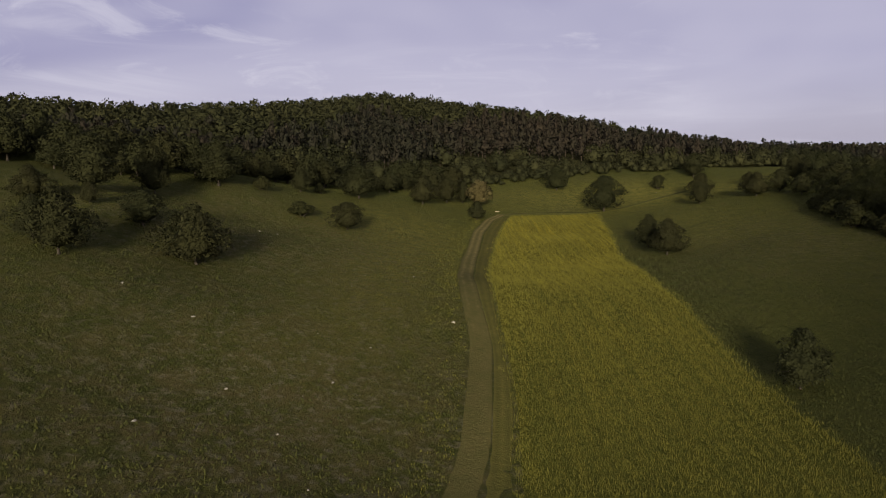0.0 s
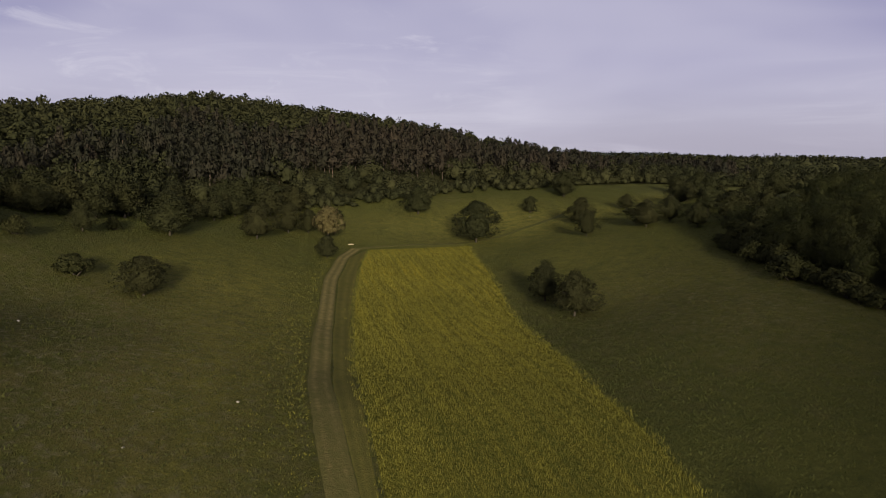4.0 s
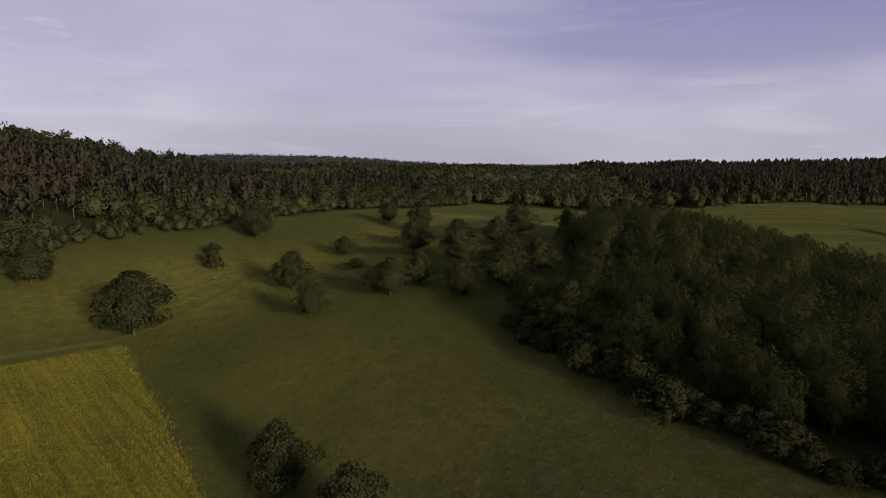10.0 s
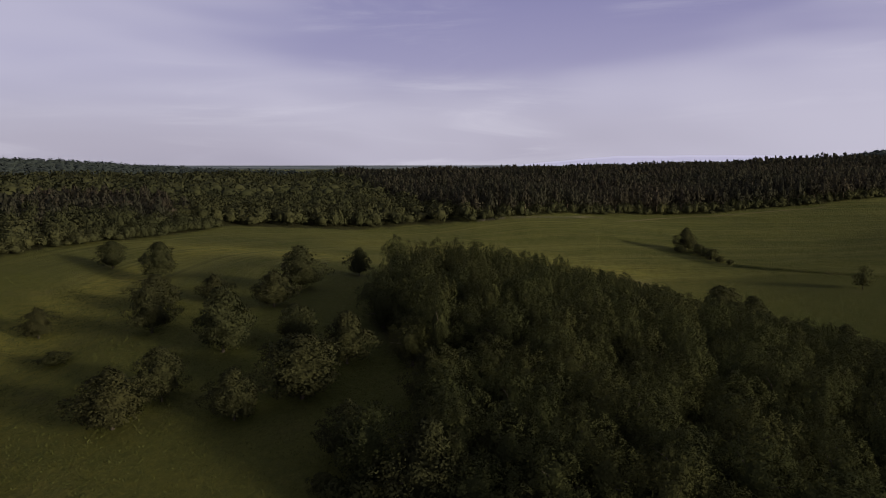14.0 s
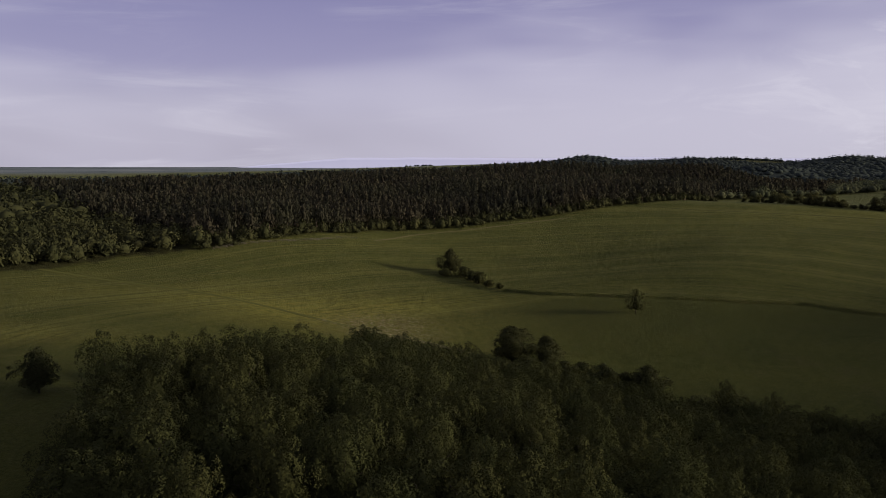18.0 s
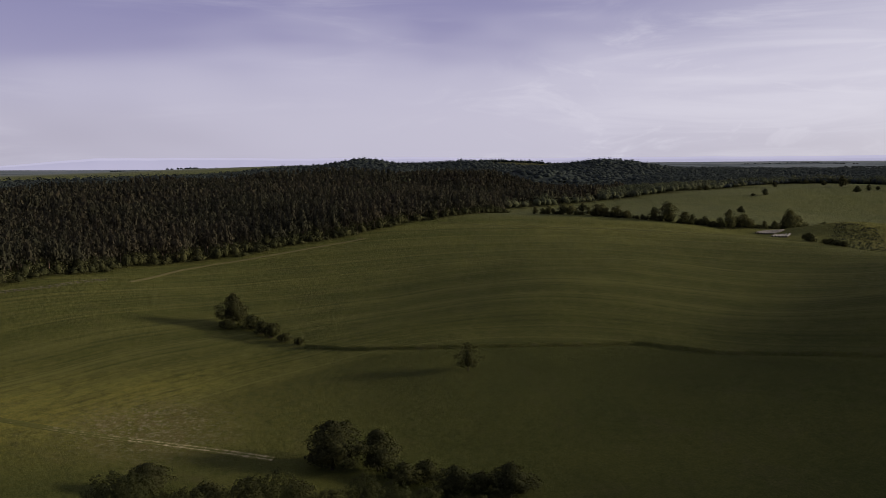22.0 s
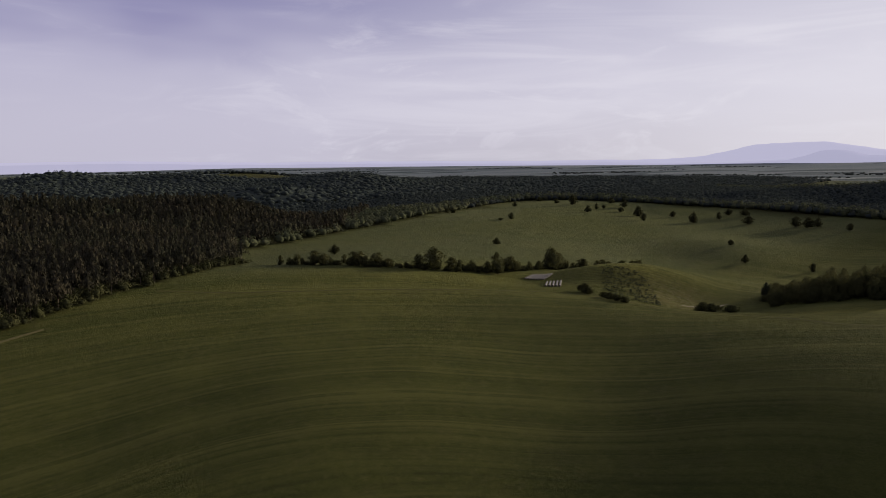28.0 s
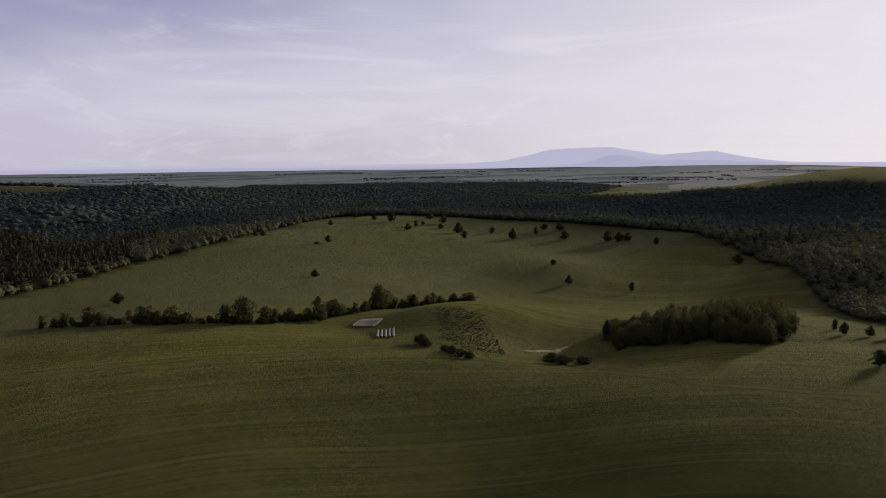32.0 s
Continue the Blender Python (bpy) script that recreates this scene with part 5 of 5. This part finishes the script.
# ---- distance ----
def mountain(name, near, rim_up, profile, haze_glow, label):
    """A range on the horizon, its haze a painted glow: one sheet of ridges from its compass profile in degrees and
    metres.
    """
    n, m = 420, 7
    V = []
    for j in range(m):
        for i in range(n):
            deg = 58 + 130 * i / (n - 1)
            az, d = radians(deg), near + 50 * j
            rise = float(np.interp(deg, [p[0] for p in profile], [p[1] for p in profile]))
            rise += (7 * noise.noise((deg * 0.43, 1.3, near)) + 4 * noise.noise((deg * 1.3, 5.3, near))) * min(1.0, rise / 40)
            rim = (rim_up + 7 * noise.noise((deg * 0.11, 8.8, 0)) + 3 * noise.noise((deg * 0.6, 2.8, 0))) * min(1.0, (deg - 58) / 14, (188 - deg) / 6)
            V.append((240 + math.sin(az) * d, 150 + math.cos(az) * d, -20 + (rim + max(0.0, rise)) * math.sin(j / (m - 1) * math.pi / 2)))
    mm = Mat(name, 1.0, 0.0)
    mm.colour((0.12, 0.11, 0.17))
    # air haze painted as an even glow over the whole sheet
    mm.b.inputs["Emission Color"].default_value = (*haze_glow, 1)
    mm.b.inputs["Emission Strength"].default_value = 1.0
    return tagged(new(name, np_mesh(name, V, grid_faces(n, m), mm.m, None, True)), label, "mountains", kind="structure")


mountain("mountain_backdrop", 4350, 106, [(58, 0), (120, 0), (134, 4), (137, 12), (139.7, 31), (142.5, 84), (144.5, 101), (148, 103), (149.5, 78), (151.5, 56), (153.5, 66), (155.4, 74), (157, 48), (158.6, 22), (161, 6), (170, 10), (188, 0)], (0.300, 0.293, 0.375), "lavender mountain range on the horizon, its haze painted as glow")
mountain("foothill_backdrop", 4180, 92, [(58, 0), (141, 0), (145.5, 16), (147.5, 62), (148.8, 70), (150.5, 44), (152.5, 34), (155, 40), (158, 24), (161, 10), (166, 0), (188, 0)], (0.255, 0.252, 0.330), "darker foothills before the mountain range, haze painted as glow")


# ---- hay bales ----
def bale():
    rng = np.random.default_rng(3)
    prof = [(0.0, -0.62), (0.34, -0.62), (0.44, -0.53), (0.53, -0.36), (0.57, -0.12), (0.57, 0.12), (0.53, 0.36), (0.44, 0.53), (0.34, 0.62), (0.0, 0.62)]
    ob = new("hay_bale")
    tagged(ob, "pale net-wrapped round hay bale lying in a row", "hay bale", "stacked bales")
    sides = 18
    V = [(a, r * math.cos(2 * math.pi * j / sides), 0.57 + r * math.sin(2 * math.pi * j / sides) * (0.97 if math.sin(2 * math.pi * j / sides) < 0 else 1)) for r, a in prof[2:-2] for j in range(sides)]
    F = [(i * sides + j, i * sides + (j + 1) % sides, (i + 1) * sides + (j + 1) % sides, (i + 1) * sides + j) for i in range(len(prof) - 5) for j in range(sides)]
    wrap = new("wrap", np_mesh("wrap", V, F, WRAP, None, True))
    wrap.parent = ob
    for sgn in (-1, 1):
        V = [(sgn * (0.53 + 0.06 * (1 - r)), 0.44 * r * math.cos(2 * math.pi * j / sides), 0.57 + 0.44 * r * math.sin(2 * math.pi * j / sides)) for r in (1.0, 0.6, 0.15) for j in range(sides)]
        F = [(i * sides + j, i * sides + (j + 1) % sides, (i + 1) * sides + (j + 1) % sides, (i + 1) * sides + j) for i in range(2) for j in range(sides)]
        end = new("end_face", np_mesh("end_face", V, F, BALE_END, None, True))
        end.parent = ob
    return ob


BALE = bale()
first = True
rng = random.Random(12)
for cx, cy, turn, rows, longs in ((515, -74, -41, 5, 11), (540, -83, -62, 7, 9)):
    ux, uy = math.cos(radians(turn)), math.sin(radians(turn))
    for r in range(rows):
        for k in range(longs):
            a, b = (k - (longs - 1) / 2) * 1.36 + rng.uniform(-0.03, 0.03), (r - (rows - 1) / 2) * 1.85 + rng.uniform(-0.08, 0.08)
            x, y = cx + ux * a - uy * b, cy + uy * a + ux * b
            m = pose(x, y, height(x, y) - 0.03, 0, 0, turn + rng.uniform(-2, 2))
            if first:
                BALE.matrix_basis, first = m, False
            else:
                copy_thing(BALE, m)


# ---- stones and small things ----
def stone():
    rng = np.random.default_rng(4)
    v, f = ICO[2]
    v = v * (1, 0.8, 0.5) * (1 + 0.16 * rng.normal(size=(len(v), 1)))
    return tagged(new("stone", np_mesh("stone", v * 0.27 + (0, 0, 0.03), f, STONE)), "pale limestone lying in the grass", "stone", "meadow stones")


STONE_THING = stone()
spots = [(1.4, 98.0, 1.3), (-12, 75, 0.8), (-22, 70, 0.9), (-15, 62, 0.7), (-30, 84, 1.0), (-27, 60, 0.9), (-9, 86, 0.7), (-40, 88, 1.1), (-36, 140, 1.2), (-33, 142, 1.1), (-5, 120, 0.8), (-14, 108, 0.7), (80, 268, 1.2)]
rs_ = random.Random(7)
spots += [(rs_.gauss(-20, 14), rs_.uniform(48, 175), rs_.uniform(0.25, 0.5)) for _ in range(22)]
first = True
for x, y, sc in spots:
    if x > -3 and not (x, y) == (1.4, 98.0) and x < 60:
        x -= 8
    m = Matrix.LocRotScale((x, y, height(x, y)), Euler((0, 0, rs_.uniform(0, 6))), (sc, sc * rs_.uniform(0.7, 1), sc * rs_.uniform(0.6, 1)))
    if first:
        STONE_THING.matrix_basis, first = m, False
        base_scale = STONE_THING.scale.copy()
    else:
        copy_thing(STONE_THING, m @ Matrix.Diagonal((1 / base_scale.x, 1 / base_scale.y, 1 / base_scale.z, 1)))

log_parts = [tube([(-1.4, 0, 0.25), (0, 0.05, 0.28), (1.4, 0.1, 0.22)], [0.26, 0.24, 0.2], 9), tube([(0.2, 0.05, 0.3), (0.7, 0.6, 0.55)], [0.1, 0.05], 6)]
log = tagged(new("log", np_mesh("log", *joined(log_parts), DEADWOOD, None, True)), "bleached fallen log at the head of the track", "log")
log.matrix_basis = pose(18.6, 243.9, height(18.6, 243.9), 0, 0, 20) @ Matrix.Diagonal((0.55, 0.55, 0.7, 1))


def fence():
    """A weathered post-and-rail fence along the foot of the pines."""
    ob = tagged(new("fence"), "weathered grey wooden post-and-rail fence along the pines", "fence")
    line = np.array([(376, 321), (389, 311), (402, 298), (414, 286), (424, 280), (434, 272)], float)
    s = np.r_[0, np.cumsum(np.hypot(*np.diff(line, axis=0).T))]
    at = [(float(np.interp(u, s, line[:, 0])), float(np.interp(u, s, line[:, 1]))) for u in np.arange(0, s[-1], 3.0)]
    shape = np_mesh("post", *tube([(0, 0, -0.3), (0, 0, 0.7), (0.02, 0, 1.35)], [0.09, 0.085, 0.075], 7), FENCE_WOOD, None, True)
    for x, y in at:
        post = new("post", shape)
        post.parent, post.matrix_basis = ob, pose(x, y, height(x, y), random.Random(x).uniform(-3, 3), 0, x * 7)
    for (ax, ay), (bx, by) in zip(at, at[1:]):
        for up_ in (0.6, 1.15):
            rail = new("rail", np_mesh("rail", *tube([(ax, ay, height(ax, ay) + up_), (bx, by, height(bx, by) + up_ + 0.03)], [0.05, 0.045], 5), FENCE_WOOD, None, True))
            rail.parent = ob


fence()


# ---- grass ----
def tufts(name, places, seed, material, tall, wide, blades, label):
    """Upright blades in small tufts, all one mesh."""
    rng = np.random.default_rng(seed)
    n = len(places)
    z = heights(places[:, 0], places[:, 1])
    V, k = [], 0
    h = rng.uniform(*tall, n)
    for b in range(blades):
        az = rng.uniform(0, 6.283, n)
        w = rng.uniform(*wide, n) * 0.5
        ox, oy = rng.normal(0, 0.22, n), rng.normal(0, 0.22, n)
        lx, ly = rng.normal(0, 0.25, n) * h, rng.normal(0, 0.25, n) * h
        x, y = places[:, 0] + ox, places[:, 1] + oy
        dx, dy = np.cos(az) * w, np.sin(az) * w
        V.append(np.stack([np.stack([x - dx, y - dy, z + 0.02], 1), np.stack([x + dx, y + dy, z + 0.02], 1), np.stack([x + lx, y + ly, z + h], 1)], 1))
    V = np.concatenate(V).reshape(-1, 3)
    ob = new(name, np_mesh(name, V, np.arange(len(V)).reshape(-1, 3), material))
    return tagged(ob, label, "grass", kind="stuff")


rng = np.random.default_rng(41)
fy = 40 + 199 * rng.uniform(0, 1, 60000) ** 1.25
fl, fr = np.interp(fy, [p[1] for p in FIELD_LEFT], [p[0] for p in FIELD_LEFT]), np.interp(fy, [p[1] for p in FIELD_RIGHT], [p[0] for p in FIELD_RIGHT])
crop = np.stack([fl + (fr - fl) * rng.uniform(0, 1, len(fy)) + rng.normal(0, 0.5, len(fy)), fy], 1)
tufts("crop_plants", crop, 42, BLADE_CROP, (0.25, 0.55), (0.03, 0.07), 4, "upright yellow-flowering crop plants")
ty = 40 + 190 * rng.uniform(0, 1, 2200) ** 1.2
tx = np.interp(ty, [p[1] for p in TRACK_LINE], [p[0] for p in TRACK_LINE]) - 1.8 - np.abs(rng.normal(0, 4.0, len(ty)))
tufts("track_fringe", np.stack([tx, ty], 1), 47, BLADE_CROP, (0.12, 0.32), (0.04, 0.11), 3, "yellow-green flowering weeds along the track")
gp = np.stack([rng.uniform(-70, 135, 90000), 40 + 270 * rng.uniform(0, 1, 90000) ** 1.4], 1)
open_ = ~inside(FIELD_LEFT + FIELD_RIGHT[::-1], gp[:, 0], gp[:, 1]) & ~inside(GROVE, gp[:, 0], gp[:, 1]) & ~inside(HILL_WOOD, gp[:, 0], gp[:, 1])
open_ &= ~inside(beside(TRACK_LINE, -1.9) + [(x, y) for x, y in FIELD_LEFT[::-1]], gp[:, 0], gp[:, 1])
tufts("meadow_grass", gp[open_], 43, BLADE_MEADOW, (0.10, 0.30), (0.08, 0.20), 3, "rough tufted meadow grass")
hp = np.stack([rng.uniform(285, 470, 70000), rng.uniform(-90, 230, 70000)], 1)
hp = hp[patches(hp, 0.05, 9.0) + rng.uniform(-0.5, 0.5, len(hp)) > 0]
tufts("hay_stubble", hp, 44, BLADE_MEADOW, (0.06, 0.18), (0.10, 0.26), 2, "uneven regrown grass on the hay slope")
